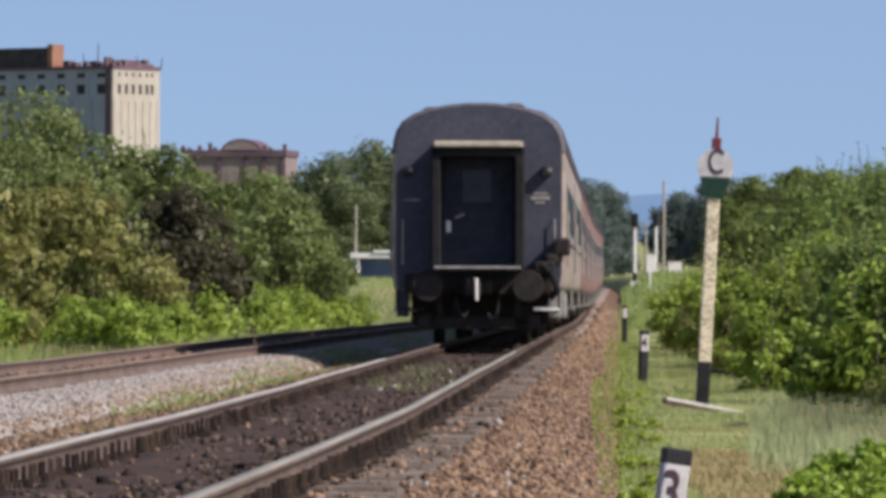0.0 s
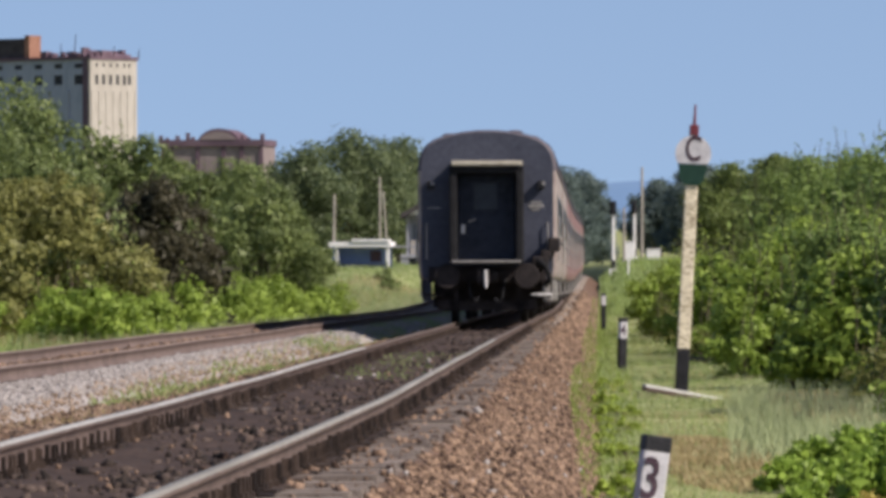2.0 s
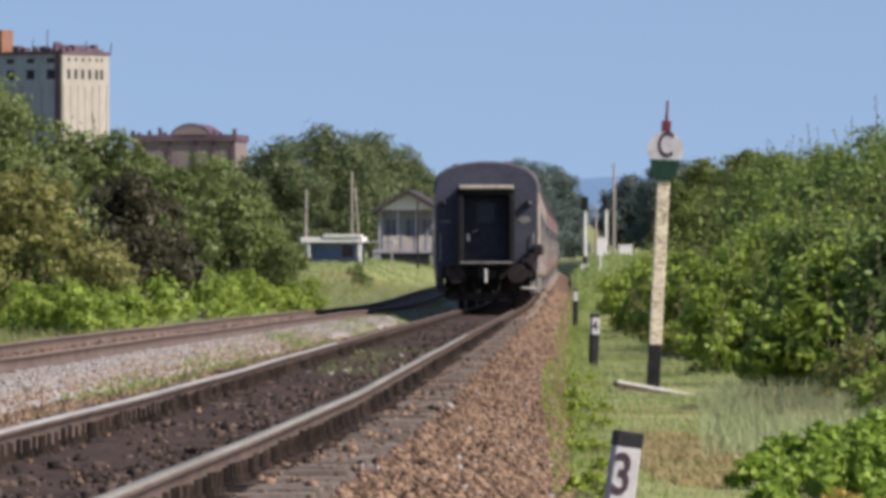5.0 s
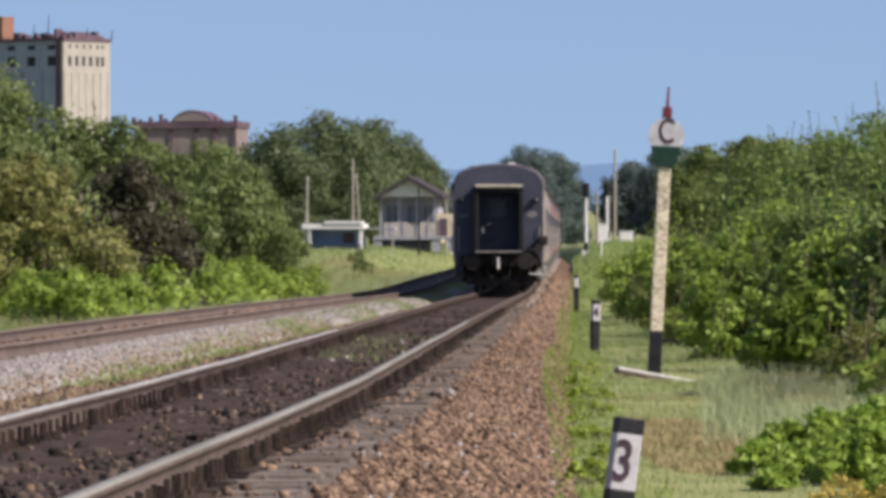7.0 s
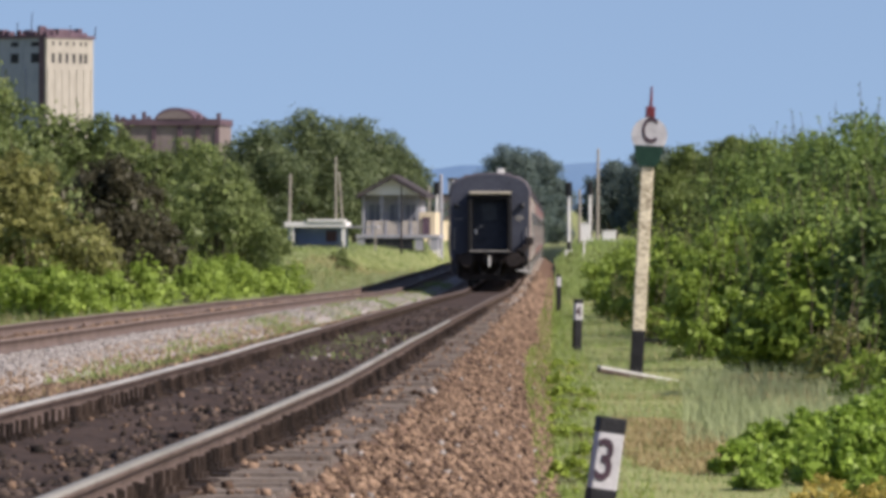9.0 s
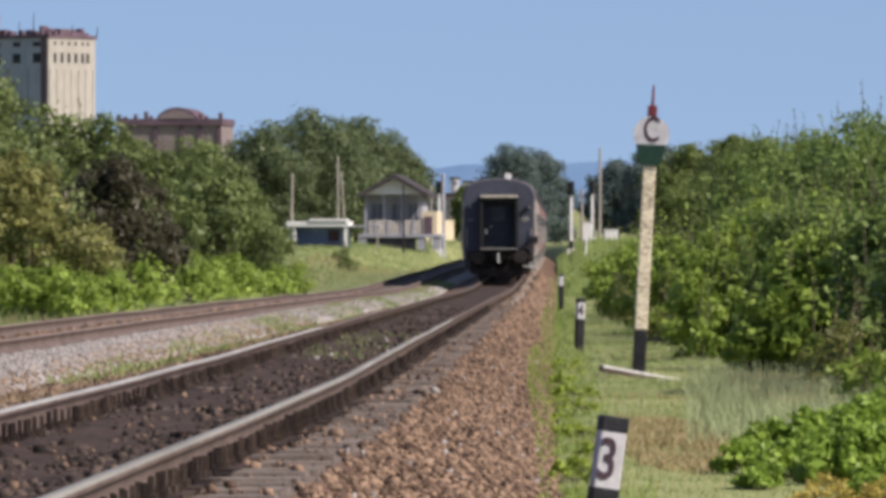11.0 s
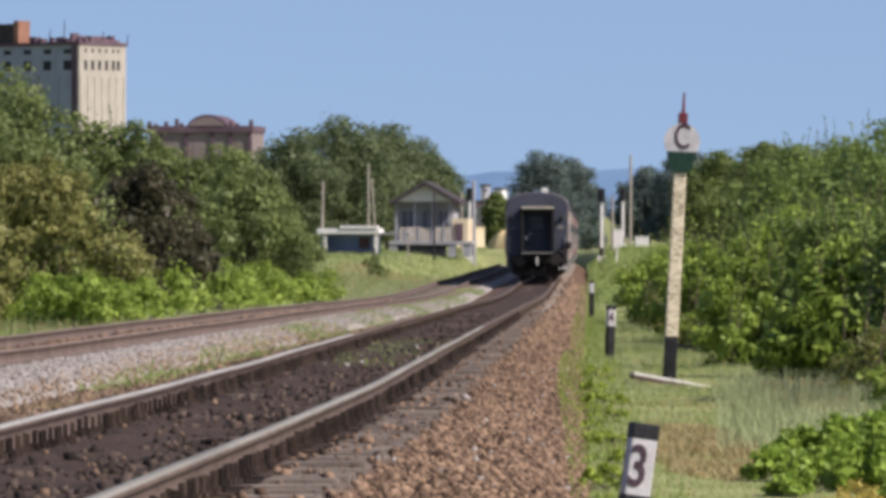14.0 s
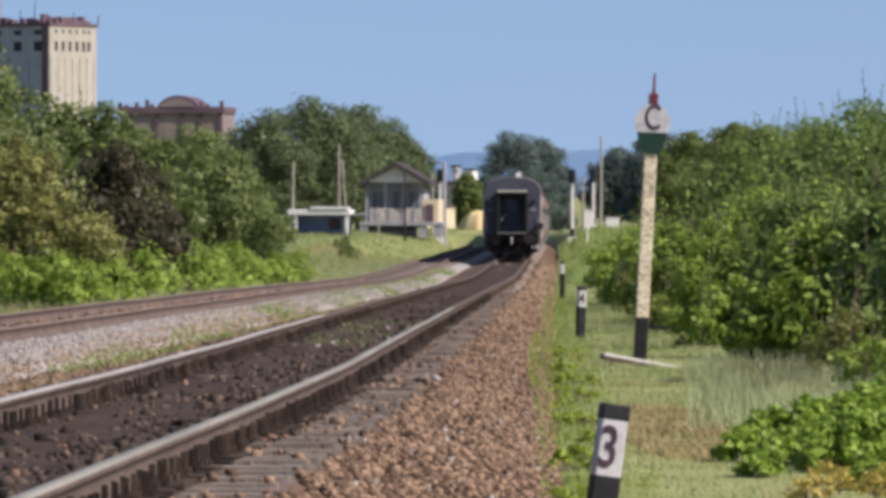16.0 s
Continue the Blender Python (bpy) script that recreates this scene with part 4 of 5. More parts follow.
def station_house():
    x, y = -3.9, 560.0
    g = float(ground_z(x - 2, y))
    t = thing("station_house", pose(x, y, 0, 0, 0, -5), "small grey station house with a pale gable and dark roof", "building")
    wl = part("wall", box(-2.3, 2.2, 2.0, 7.0, 2.2, 5.45), RENDER_GREY, t, "grey rendered wall behind the porch")
    for px in (-2.2, -0.75, 0.7, 2.1):
        part("porch_post", box(px - 0.09, px + 0.09, 0.35, 0.55, 2.2, 5.45), RENDER_GREY, t, "square porch post")
    for x0, x1 in ((-1.9, -0.9), (-0.2, 0.6), (1.1, 1.8)):
        w = part("window", box(x0, x1, 1.94, 2.02, 3.0, 4.7), DIM_GLASS, wl, "dim tall window")
        part("frame", box((x0 + x1) / 2 - 0.05, (x0 + x1) / 2 + 0.05, 1.9, 1.95, 3.0, 4.7), RENDER_GREY, w)
    part("gable", prism([(-2.3, 5.46), (2.4, 5.46), (0.1, 6.80)], 0.2, 6.9), WHITE_PAINT, t, "pale boarded gable")
    for s in (-1, 1):
        bm = prism([(0.1, 6.72), (0.1, 7.08), (0.1 + s * 2.75, 5.50), (0.1 + s * 2.75, 5.16)], -0.6, 7.6)
        part("roof_slope", bm, ROOF_DARK, t, "dark tarred roof slope")
    dk = part("platform", box(-2.6, 4.0, -1.5, 3.0, 2.02, 2.3, 0.03), RENDER_GREY, t, "concrete platform on legs")
    for px in (-2.25, 2.4, 3.6):
        part("pier", box(px - 0.3, px + 0.3, -1.42, -0.4, g - 0.3, 2.02), RENDER_GREY, dk)
    # flat dark panel in place of the open, shaded space below the deck
    part("under_shade_panel", box(-1.9, 1.95, -1.35, -1.25, g - 0.3, 2.02), DARK_HOLE, dk, "dark panel for the shaded space under the platform")
    part("porch_parapet", box(-1.95, 2.15, 0.28, 0.42, 2.3, 3.4, 0.02), RENDER_BEIGE, t, "beige rendered porch parapet")
    for px in (-1.4, -0.4, 0.7, 1.6):
        part("parapet_pier", box(px - 0.08, px + 0.08, 0.22, 0.28, 2.3, 3.38), RENDER_GREY, t)
    part("annex", box(2.25, 3.5, 0.6, 5.0, 2.2, 4.1), RENDER_CREAM, t, "cream painted annex wall")
    part("annex_door", box(2.5, 3.1, 0.5, 0.62, 2.3, 3.7), BRICK_DULL, t)


def shelter():
    t = thing("shelter", pose(-9.0, 520, 0, 0, 0, -6), "open shelter with a flat white roof and blue back", "shelter")
    g = float(ground_z(-9.0, 520)) - 0.2
    part("roof", box(-2.3, 2.3, -1.3, 1.6, 2.75, 3.15, 0.04), WHITE_PAINT, t, "white flat roof")
    part("roof_wing", box(2.3, 4.5, -0.7, 1.4, 2.72, 2.86, 0.02), RENDER_GREY, t, "thin grey-green roof wing")
    part("wing_post", box(4.3, 4.42, -0.6, -0.48, g, 2.72), WOOD_GREY, t)
    part("roof_wing", box(-3.0, -2.3, -0.9, 1.2, 2.62, 2.74, 0.02), WHITE_PAINT, t)
    part("roof_step", box(-0.6, 2.2, -1.4, -0.2, 3.15, 3.35, 0.03), WHITE_PAINT, t)
    part("back_panel", box(-2.0, 2.1, 1.2, 1.3, g, 2.75), BLUE_PANEL, t, "faded blue back panels")
    part("side_panel", box(-2.1, -2.0, -0.6, 1.2, g, 2.75), BLUE_PANEL, t)
    for px in (-1.75, 2.05):
        part("post", box(px - 0.13, px + 0.13, -1.2, -0.95, g, 2.75, 0.02), WHITE_PAINT, t)
    part("bench", box(-1.2, 1.6, 0.5, 1.0, g + 0.4, g + 0.5), WOOD_GREY, t)
    part("notice_board", box(0.5, 1.3, 1.1, 1.19, 1.7, 2.5), BRICK_DULL, t, "dark red notice board")


def pole(x, y, top, r, material, label, lean=0.0, name="utility_pole"):
    g = float(ground_z(x, y))
    t = thing(name, pose(x, y, g, 0, lean, 0), label, "pole", "poles near the station")
    part("shaft", rod((0, 0, -0.3), (0, 0, top - g), r, r * 0.7, 12), material, t)
    part("cap", rod((0, 0, top - g), (0, 0, top - g + 0.08), r * 0.72, r * 0.3, 12), material, t)
    return t


def colour_light_signal(x, y, top, w=0.5):
    g = float(ground_z(x, y))
    t = thing("light_signal", pose(x, y, g), "railway colour-light signal on a white mast", "railway signal", "signals near the station")
    h = top - g
    part("mast", rod((0, 0, 1.0), (0, 0, h - 0.3), 0.115, 0.10, 14), WHITE_PAINT, t, "white mast")
    part("mast_foot", rod((0, 0, 0.3), (0, 0, 1.002), 0.155, 0.155, 14), BLACK_PAINT, t)
    part("plinth", box(-0.3, 0.3, -0.3, 0.3, -0.5, 0.4, 0.03), WHITE_PAINT, t)
    hd = part("head", box(-w / 2, w / 2, -0.35, -0.1, h - 1.0, h, 0.05), BLACK_PAINT, t, "black signal head")
    for k in range(3):
        part("hood", rod((0, -0.36, h - 0.2 - k * 0.3), (0, -0.55, h - 0.2 - k * 0.3), 0.12, 0.12, 12), BLACK_PAINT, hd)
    part("lens", disc(0, -0.545, h - 0.5, 0.10, 0.02), RED_GLASS, hd, "red signal glass")
    part("ladder", box(0.18, 0.24, -0.03, 0.03, 0.4, h - 0.6), STEEL_GREY, t)


def cabinet(x, y, w, h, material, label):
    g = float(ground_z(x, y))
    t = thing("relay_cabinet", pose(x, y, g), label, "cabinet", "cabinets by the line")
    part("case", box(-w / 2, w / 2, -0.3, 0.3, -0.4, h, 0.03), material, t)
    part("lid", box(-w / 2 - 0.05, w / 2 + 0.05, -0.36, 0.36, h, h + 0.07, 0.01), material, t)
    part("door", box(-w / 2 + 0.06, w / 2 - 0.06, -0.325, -0.3, 0.1, h - 0.08, 0.005), material, t)


def town_block(x, y, w, h, material, label):
    g = float(ground_z(x, y))
    t = thing("apartment_block", pose(x, y, g, 0, 0, -10), label, "building", "far town blocks")
    part("wall", box(-w / 2, w / 2, 0, 10, -2, h), material, t)
    part("roof", box(-w / 2 - 0.3, w / 2 + 0.3, -0.3, 10.3, h, h + 0.6), ROOF_DARK, t)
    for k in range(int(h // 3.2)):
        for j in range(max(1, int(w // 3))):
            px = -w / 2 + 1.6 + j * 3.0
            part("window", box(px - 0.7, px + 0.7, -0.05, 0.02, 1.7 + k * 3.2, 2.8 + k * 3.2), DIM_GLASS, t)


grain_elevator()
mill()
station_house()
shelter()
pole(-11.1, 520, 6.6, 0.12, WOOD_GREY, "bare grey wooden pole beside the shelter", 1.0)
pole(-8.25, 560, 8.4, 0.11, WOOD_GREY, "tall grey wooden pole behind the shelter")
pole(-7.6, 558, 7.2, 0.10, WOOD_GREY, "leaning bracing pole of pale wood", -3.5)
pole(-2.95, 545, 6.0, 0.09, IRON_DARK, "thin dark steel pole by the station house")
pole(0.10, 575, 7.2, 0.19, RENDER_GREY, "pale concrete mast beside the track")
pole(-0.9, 590, 6.4, 0.14, WOOD_GREY, "short weathered wooden post")
pole(12.5, 560, 9.1, 0.13, WOOD_GREY, "tall weathered wooden line pole", 0.4)
pole(10.5, 530, 5.6, 0.12, WOOD_GREY, "plain grey concrete post by the signals", 0, "post")
pole(9.6, 470, 2.0, 0.07, WHITE_PAINT, "thin white marker pole in grass", 0, "marker_pole")
colour_light_signal(9.5, 520, 6.1)
colour_light_signal(11.9, 560, 6.5, 0.4)
colour_light_signal(-0.25, 570, 6.6, 0.45)
cabinet(11.2, 545, 0.9, 1.6, WHITE_PAINT, "pale grey trackside relay cabinet")
cabinet(13.3, 555, 1.1, 1.0, WHITE_PAINT, "low pale trackside cabinet")
for x, y, w, h, m, l in ((3.6, 2400, 1.6, 13.4, RENDER_GREY, "distant grey apartment block"), (8.3, 2300, 2.8, 12.2, WHITE_PAINT, "distant white building end"), (57, 2300, 4, 9, WHITE_PAINT, "distant white building by the trees"), (10, 2250, 9, 7, MILL_WALL, "distant brown low house"), (62, 2350, 4, 7, WHITE_PAINT, "distant pale house below the ridge"), (2.5, 2300, 8, 8, MILL_WALL, "distant brown brick house block")):
    town_block(x, y, w, h, m, l)

g = float(ground_z(1.0, 640))


def sand_heap(x, y, rx, ry, top):
    """A tipped heap of sand with a slumped, uneven crest."""
    t = thing("sand_heap", pose(x, y, 0), "heap of bright yellow sand beside the station", "sand heap")
    n, m = 18, 36
    rows_ = []
    for i in range(n + 1):
        f = i / n
        a = np.linspace(0, 2 * math.pi, m, endpoint=False)
        lump = 1 + 0.10 * np.sin(3 * a + 1) + 0.06 * np.sin(7 * a)
        h = g - 0.3 + (top - g + 0.3) * (1 - f ** 3.5) + 0.08 * np.sin(5 * a + 6 * f) * f * (1 - f) * 4
        rows_.append(np.stack([rx * f * lump * np.cos(a), ry * f * lump * np.sin(a), h], -1))
    V = np.concatenate(rows_)
    k, j = np.meshgrid(np.arange(n), np.arange(m), indexing="ij")
    q = np.stack([k * m + j, (k + 1) * m + j, (k + 1) * m + (j + 1) % m, k * m + (j + 1) % m], -1).reshape(-1, 4)
    part("sand_body", smooth(raw_mesh("sand_body", V, q, SAND)), None, t)


sand_heap(3.6, 640, 2.5, 4.0, 3.45)
yellow_wall2 = thing("yellow_wall", pose(-0.5, 655, 0, 0, 0, 25), "stepped yellow rendered wall by the station", "wall")
part("wall_panel", box(-1.7, 1.8, 0, 0.3, g - 0.5, 3.7), RENDER_CREAM, yellow_wall2)
part("coping", box(-1.75, 1.85, -0.05, 0.35, 3.7, 3.78), RENDER_CREAM, yellow_wall2)

# far wooded ridge
hx = np.linspace(-1400, 1400, 140)
hz = 38 + 5 * np.sin(hx * 0.004 + 1) + 2.0 * np.sin(hx * 0.021) + 1.2 * np.sin(hx * 0.09)
hv = np.concatenate([np.stack([hx, np.full_like(hx, 3500), np.full_like(hx, -5)], -1), np.stack([hx, np.full_like(hx, 3600), hz], -1), np.stack([hx, np.full_like(hx, 4600), hz + 1], -1)])
n = len(hx)
hf = [(i + k * n, i + 1 + k * n, i + 1 + (k + 1) * n, i + (k + 1) * n) for k in (0, 1) for i in range(n - 1)]
tagged(new("backdrop", raw_mesh("backdrop", hv, hf, FAR_WOODS)), "wooded ridge on the horizon, haze in its blue colour", "hills", kind="structure")

# ---- trackside ----
for x, y, lean, turn, digit in ((0.83, 40, 8.0, 10, "3"), (2.72, 140, 2, 20, "4"), (4.05, 240, 0, 10, "")):
    marker_post(x, y, lean, turn, digit, 1.06 if y < 200 else 1.35)

log = thing("fallen_log", pose(4.87, 147, float(ground_z(4.87, 147)) + 0.10, 0, 0, -6), "dark weathered log lying in the verge grass", "log")
part("stem", rod((-0.6, 0, 0), (0.58, 0, 0.02), 0.085, 0.07, 12), BARK, log)
part("branch_stub", rod((0.2, 0, 0.05), (0.3, 0.02, 0.2), 0.03, 0.02, 8), BARK, log)

slab = thing("slab", pose(3.13, 110.4, float(ground_z(3.13, 110.4)) + 0.07, 0, 10.5, 8), "white-topped concrete slab lying tilted at the sign's foot", "concrete slab")
part("body", box(-0.66, 0.66, -0.2, 0.2, -0.06, 0.0, 0.012), RAIL_RUST, slab, "dark brown underside")
part("top", box(-0.66, 0.66, -0.2, 0.2, 0.002, 0.045, 0.01), WHITE_PAINT, slab, "whitewashed top")


# ---- loose stones ----
OCTA = np.array([[1, 0, 0], [-1, 0, 0], [0, 1, 0], [0, -1, 0], [0, 0, 1], [0, 0, -1]], float)
OCTA_F = np.array([[0, 2, 4], [2, 1, 4], [1, 3, 4], [3, 0, 4], [2, 0, 5], [1, 2, 5], [3, 1, 5], [0, 3, 5]])


def stones(name, label, rng, P, size, material):
    """Angular stones at the points P, in one mesh."""
    n = len(P)
    A = rng.normal(size=(n, 3, 3))
    Q = np.linalg.qr(A)[0]
    S = np.reshape(size, (-1, 1, 1)) * (0.45 + 1.25 * rng.random((n, 1, 1)) ** 2.2) * (0.65 + 0.5 * rng.random((n, 1, 3)))
    shape = OCTA[None] * (0.75 + 0.5 * rng.random((n, 6, 1)))
    V = np.einsum("nij,nkj->nki", Q, shape * S) + P[:, None, :]
    F = (OCTA_F[None] + 6 * np.arange(n)[:, None, None]).reshape(-1, 3)
    return tagged(new(name, raw_mesh(name, V.reshape(-1, 3), F, material)), label, "stones", kind="stuff")


def along(rng, n, y0, y1, power=2.0):
    """Stations, denser towards the near end."""
    return y0 * (y1 / y0) ** (rng.random(n) ** (1.0 if power == 1 else 0.9))


rng = np.random.default_rng(11)
y = along(rng, 52000, 24, 420)
u = np.where(rng.random(len(y)) < 0.012, 0.95 + 0.4 * rng.random(len(y)), 1.42 + 0.06 * np.sin(y * 2.3) + 1.18 * rng.random(len(y)))
stones("shoulder_stones", "loose rust-brown ballast stones on the shoulder", rng, np.stack([rail_x(y) + u, y, bed_height(u, rail_x(y) + u, y) + 0.012], -1), 0.025 * np.clip(y / 100, 1, 2.7), STONE_RED)
y = along(rng, 130, 26, 200)
u = 1.4 + 0.95 * rng.random(len(y))
stones("pale_shoulder_stones", "pale chips among the rust-brown ballast", rng, np.stack([rail_x(y) + u, y, bed_height(u, rail_x(y) + u, y) + 0.03], -1), 0.026, STONE_GREY)
y = along(rng, 7000, 24, 170)
u = -0.70 + 1.42 * rng.random(len(y)) ** 0.8
k = (rough2(u * 2.2, y * 0.25, 1.6) + 0.45 * rng.normal(size=len(y)) + 0.5 * u) > 0.0
y, u = y[k], u[k]
stones("track_stones", "oil-blackened ballast stones between the rails", rng, np.stack([rail_x(y) + u, y, bed_height(u, rail_x(y) + u, y)], -1), 0.032, STONE_DARK)
y = along(rng, 170, 24, 170)
u = -0.70 + 1.5 * rng.random(len(y))
stones("pale_stones", "scattered pale stones in the dark ballast", rng, np.stack([rail_x(y) + u, y, bed_height(u, rail_x(y) + u, y) + 0.01], -1), 0.026, STONE_RED)
y = along(rng, 20000, 40, 200)
u = -0.95 - 2.5 * rng.random(len(y))
stones("cess_stones", "rust-tinted stones beside the left-hand rail", rng, np.stack([rail_x(y) + u, y, bed_height(u, rail_x(y) + u, y) + 0.012], -1), 0.036, STONE_RED)
y = along(rng, 20000, 66, 260)
u = 0.9 + 0.95 * rng.random(len(y))
stones("gravel_stones", "pale grey granite gravel beside the side track", rng, np.stack([side_x(y) + u, y, side_height(u, side_x(y) + u, y) + 0.012], -1), 0.024, STONE_GREY)
y = along(rng, 9000, 52, 150)
u = -2.6 - 1.1 * rng.random(len(y))
x = rail_x(y) + u
z = np.maximum(bed_height(u, x, y), side_height(x - side_x(y), x, y))
stones("edge_stones", "rusty stones where the two ballast beds meet", rng, np.stack([x, y, z + 0.012], -1), 0.024, STONE_SAND)
y = along(rng, 7000, 66, 260)
u = -0.72 + 1.44 * rng.random(len(y))
stones("side_track_stones", "brown-stained stones between the side track's rails", rng, np.stack([side_x(y) + u, y, side_height(u, side_x(y) + u, y) + 0.02], -1), 0.045, STONE_RED)


y = along(rng, 3000, 24, 110)
u = 0.92 + 0.42 * rng.random(len(y))
k = rough2(y * 0.0, y, 1.9) + 0.5 * rng.normal(size=len(y)) > 0.95
y, u = y[k], u[k]
stones("sleeper_end_stones", "stones strewn over the sleeper ends", rng, np.stack([rail_x(y) + u, y, rail_z(y) - 0.185], -1), 0.028, STONE_RED)
y = 78 + 26 * rng.random(16)
u = -0.5 + 1.0 * rng.random(16)
stones("bleached_stones", "cluster of paler stones between the rails", rng, np.stack([rail_x(y) + u, y, bed_height(u, rail_x(y) + u, y) + 0.005], -1), 0.034, STONE_GREY)


# ---- grass ----
def grass(name, label, rng, X, Y, height, width, material, sink=0.02):
    n = len(X)
    Z = ground_top(X, Y) - sink
    h = height * (0.45 + 0.9 * rng.random(n))
    a = rng.random(n) * 6.283
    side = np.stack([np.cos(a), np.sin(a), np.zeros(n)], -1) * (width * (0.6 + 0.8 * rng.random(n)))[:, None]
    tip = np.stack([rng.normal(size=n) * 0.32, rng.normal(size=n) * 0.32, np.ones(n)], -1) * h[:, None]
    P = np.stack([X, Y, Z], -1)
    V = np.stack([P - side, P + side, P + tip + side * 0.25, P + tip - side * 0.25], 1).reshape(-1, 3)
    return tagged(new(name, raw_mesh(name, V, quads_of(V), material)), label, "grass", kind="stuff")


def ground_top(X, Y):
    """Whatever lies uppermost of ground and beds."""
    z = ground_z(X, Y)
    u, ul = X - rail_x(Y), X - side_x(Y)
    z = np.where((u > -3.55) & (u < 2.45), np.maximum(z, bed_height(u, X, Y)), z)
    return np.where((ul > -2.85) & (ul < 2.2) & (u < -1.0), np.maximum(z, side_height(ul, X, Y)), z)


def patchy(rng, X, Y, scale, keep):
    """Picks points in uneven patches."""
    return (rough2(X, Y * 0.35, scale) + 0.6 * rng.normal(size=len(X))) > keep


rng = np.random.default_rng(21)
n = 130000
Y = along(rng, n, 42, 330)
X = rail_x(Y) + 2.25 + 0.15 * fade(110, 50, Y) + 6.0 * rng.random(n) ** 1.2
near = X - rail_x(Y)
k = patchy(rng, X, Y, 1.0, -0.5) & ~((near < 2.6) & (rng.random(n) < 0.4))
grass("verge_grass", "short green grass on the railway verge", rng, X[k], Y[k], 0.075 * np.clip(Y[k] / 110, 0.5, 1.3), 0.007, BLADE_GREEN)
n = 52000
Y = along(rng, n, 44, 300)
X = rail_x(Y) + 2.6 + 5.5 * rng.random(n) ** 0.9
k = patchy(rng, X, Y, 0.8, 0.45)
grass("dry_verge_grass", "straw-coloured dry grass on the verge", rng, X[k], Y[k], 0.11 * np.clip(Y[k] / 110, 0.5, 1.2), 0.006, BLADE_DRY)
n = 46000
Y = along(rng, n, 44, 330)
X = rail_x(Y) + 2.5 + 5.0 * rng.random(n)
k = patchy(rng, X, Y, 0.7, 0.05)
grass("seeding_verge_grass", "fine pale seeding grass on the verge", rng, X[k], Y[k], 0.12 * np.clip(Y[k] / 110, 0.5, 1.3), 0.005, BLADE_PALE)
n = 30000
Y = along(rng, n, 150, 430)
X = side_x(Y) - 2.3 - 5.5 * rng.random(n) ** 1.3
k = patchy(rng, X, Y, 0.35, 0.0)
grass("seeding_bank_grass", "hazy pale seeding grass beside the side track", rng, X[k], Y[k], 0.55, 0.010, BLADE_PALE)
n = 70000
Y = along(rng, n, 120, 420)
X = side_x(Y) - 2.5 - 8.0 * rng.random(n) ** 0.9
k = patchy(rng, X, Y, 0.5, -0.6)
grass("bank_grass", "tall rough green grass on the far bank", rng, X[k], Y[k], 0.42, 0.016, BLADE_GREEN)
n = 26000
Y = along(rng, n, 150, 460)
X = side_x(Y) - 2.4 - 7.0 * rng.random(n)
k = patchy(rng, X, Y, 0.4, 0.2)
grass("dry_bank_grass", "pale dry seeding grass on the far bank", rng, X[k], Y[k], 0.5, 0.014, BLADE_DRY)
n = 30000
Y = 330 + 330 * rng.random(n)
X = side_x(Y) - 2.4 - 16.0 * rng.random(n)
grass("station_grass", "uneven green meadow grass near the station", rng, X, Y, 0.20, 0.020, BLADE_GREEN)
k = patchy(rng, X, Y, 0.22, 0.15)
grass("dry_station_grass", "pale seeding grass near the station", rng, X[k] + 0.1, Y[k] + 0.2, 0.26, 0.014, BLADE_PALE)
n = 22000
Y = 300 + 330 * rng.random(n)
X = rail_x(Y) + 2.5 + 9.0 * rng.random(n)
grass("far_verge_grass", "tall green grass on the distant verge", rng, X, Y, 0.4, 0.025, BLADE_GREEN)
n = 40000
Y = along(rng, n, 62, 330)
X = rail_x(Y) - 2.2 - 1.15 * rng.random(n)
k = patchy(rng, X, Y, 0.4, 0.62) & (Y > 80)
grass("cess_grass", "tufts of green grass between the two tracks", rng, X[k], Y[k], 0.11, 0.012, BLADE_GREEN)
k = patchy(rng, X, Y, 0.9, 1.15)
grass("dry_cess_grass", "straw tufts between the two tracks", rng, X[k], Y[k], 0.09, 0.009, BLADE_DRY)

n = 26000
Y = along(rng, n, 46, 420)
X = rail_x(Y) + 2.05 + 0.3 * fade(110, 50, Y) + 1.0 * rng.random(n) ** 1.5
k = patchy(rng, X, Y, 1.3, 0.1)
k &= (Y < 130) | (X - rail_x(Y) > 2.2 - 0.003 * (Y - 130))
grass("edge_grass", "lush yellow-green grass along the ballast edge", rng, X[k], Y[k], 0.10 * np.clip(Y[k] / 90, 0.6, 1.5), 0.008, BLADE_LIME)
n = 700
Y = 78 + 30 * rng.random(n)
X = rail_x(Y) - 0.1 + 0.35 * rng.normal(size=n)
grass("track_grass", "sparse green shoots between the main rails", rng, X, Y, 0.05, 0.01, BLADE_GREEN)
for name, label, cx, cy, rx, ry, n, hh in (("brown_grass", "patch of withered brown grass by the distance post", 2.35, 74, 0.7, 10, 9500, 0.075), ("straw_grass", "pale straw grass before the shrubs", 4.9, 97, 0.9, 10, 6000, 0.17)):
    r, a = np.sqrt(rng.random(n)), rng.random(n) * 6.283
    grass(name, label, rng, cx + rx * r * np.cos(a), cy + ry * r * np.sin(a), hh, 0.009, BLADE_DRY)
n = 20000
Y = 70 + 40 * rng.random(n)
X = Y * (0.0345 + 0.034 * rng.random(n) ** 0.8)
k = patchy(rng, X, Y, 0.9, -0.3)
grass("tall_seeding_grass", "tall hazy pale seeding grass before the shrubs", rng, X[k], Y[k], 0.30, 0.0045, BLADE_PALE)

# ---- weeds ----
rng = np.random.default_rng(31)
WEED = "weeds on the verge"
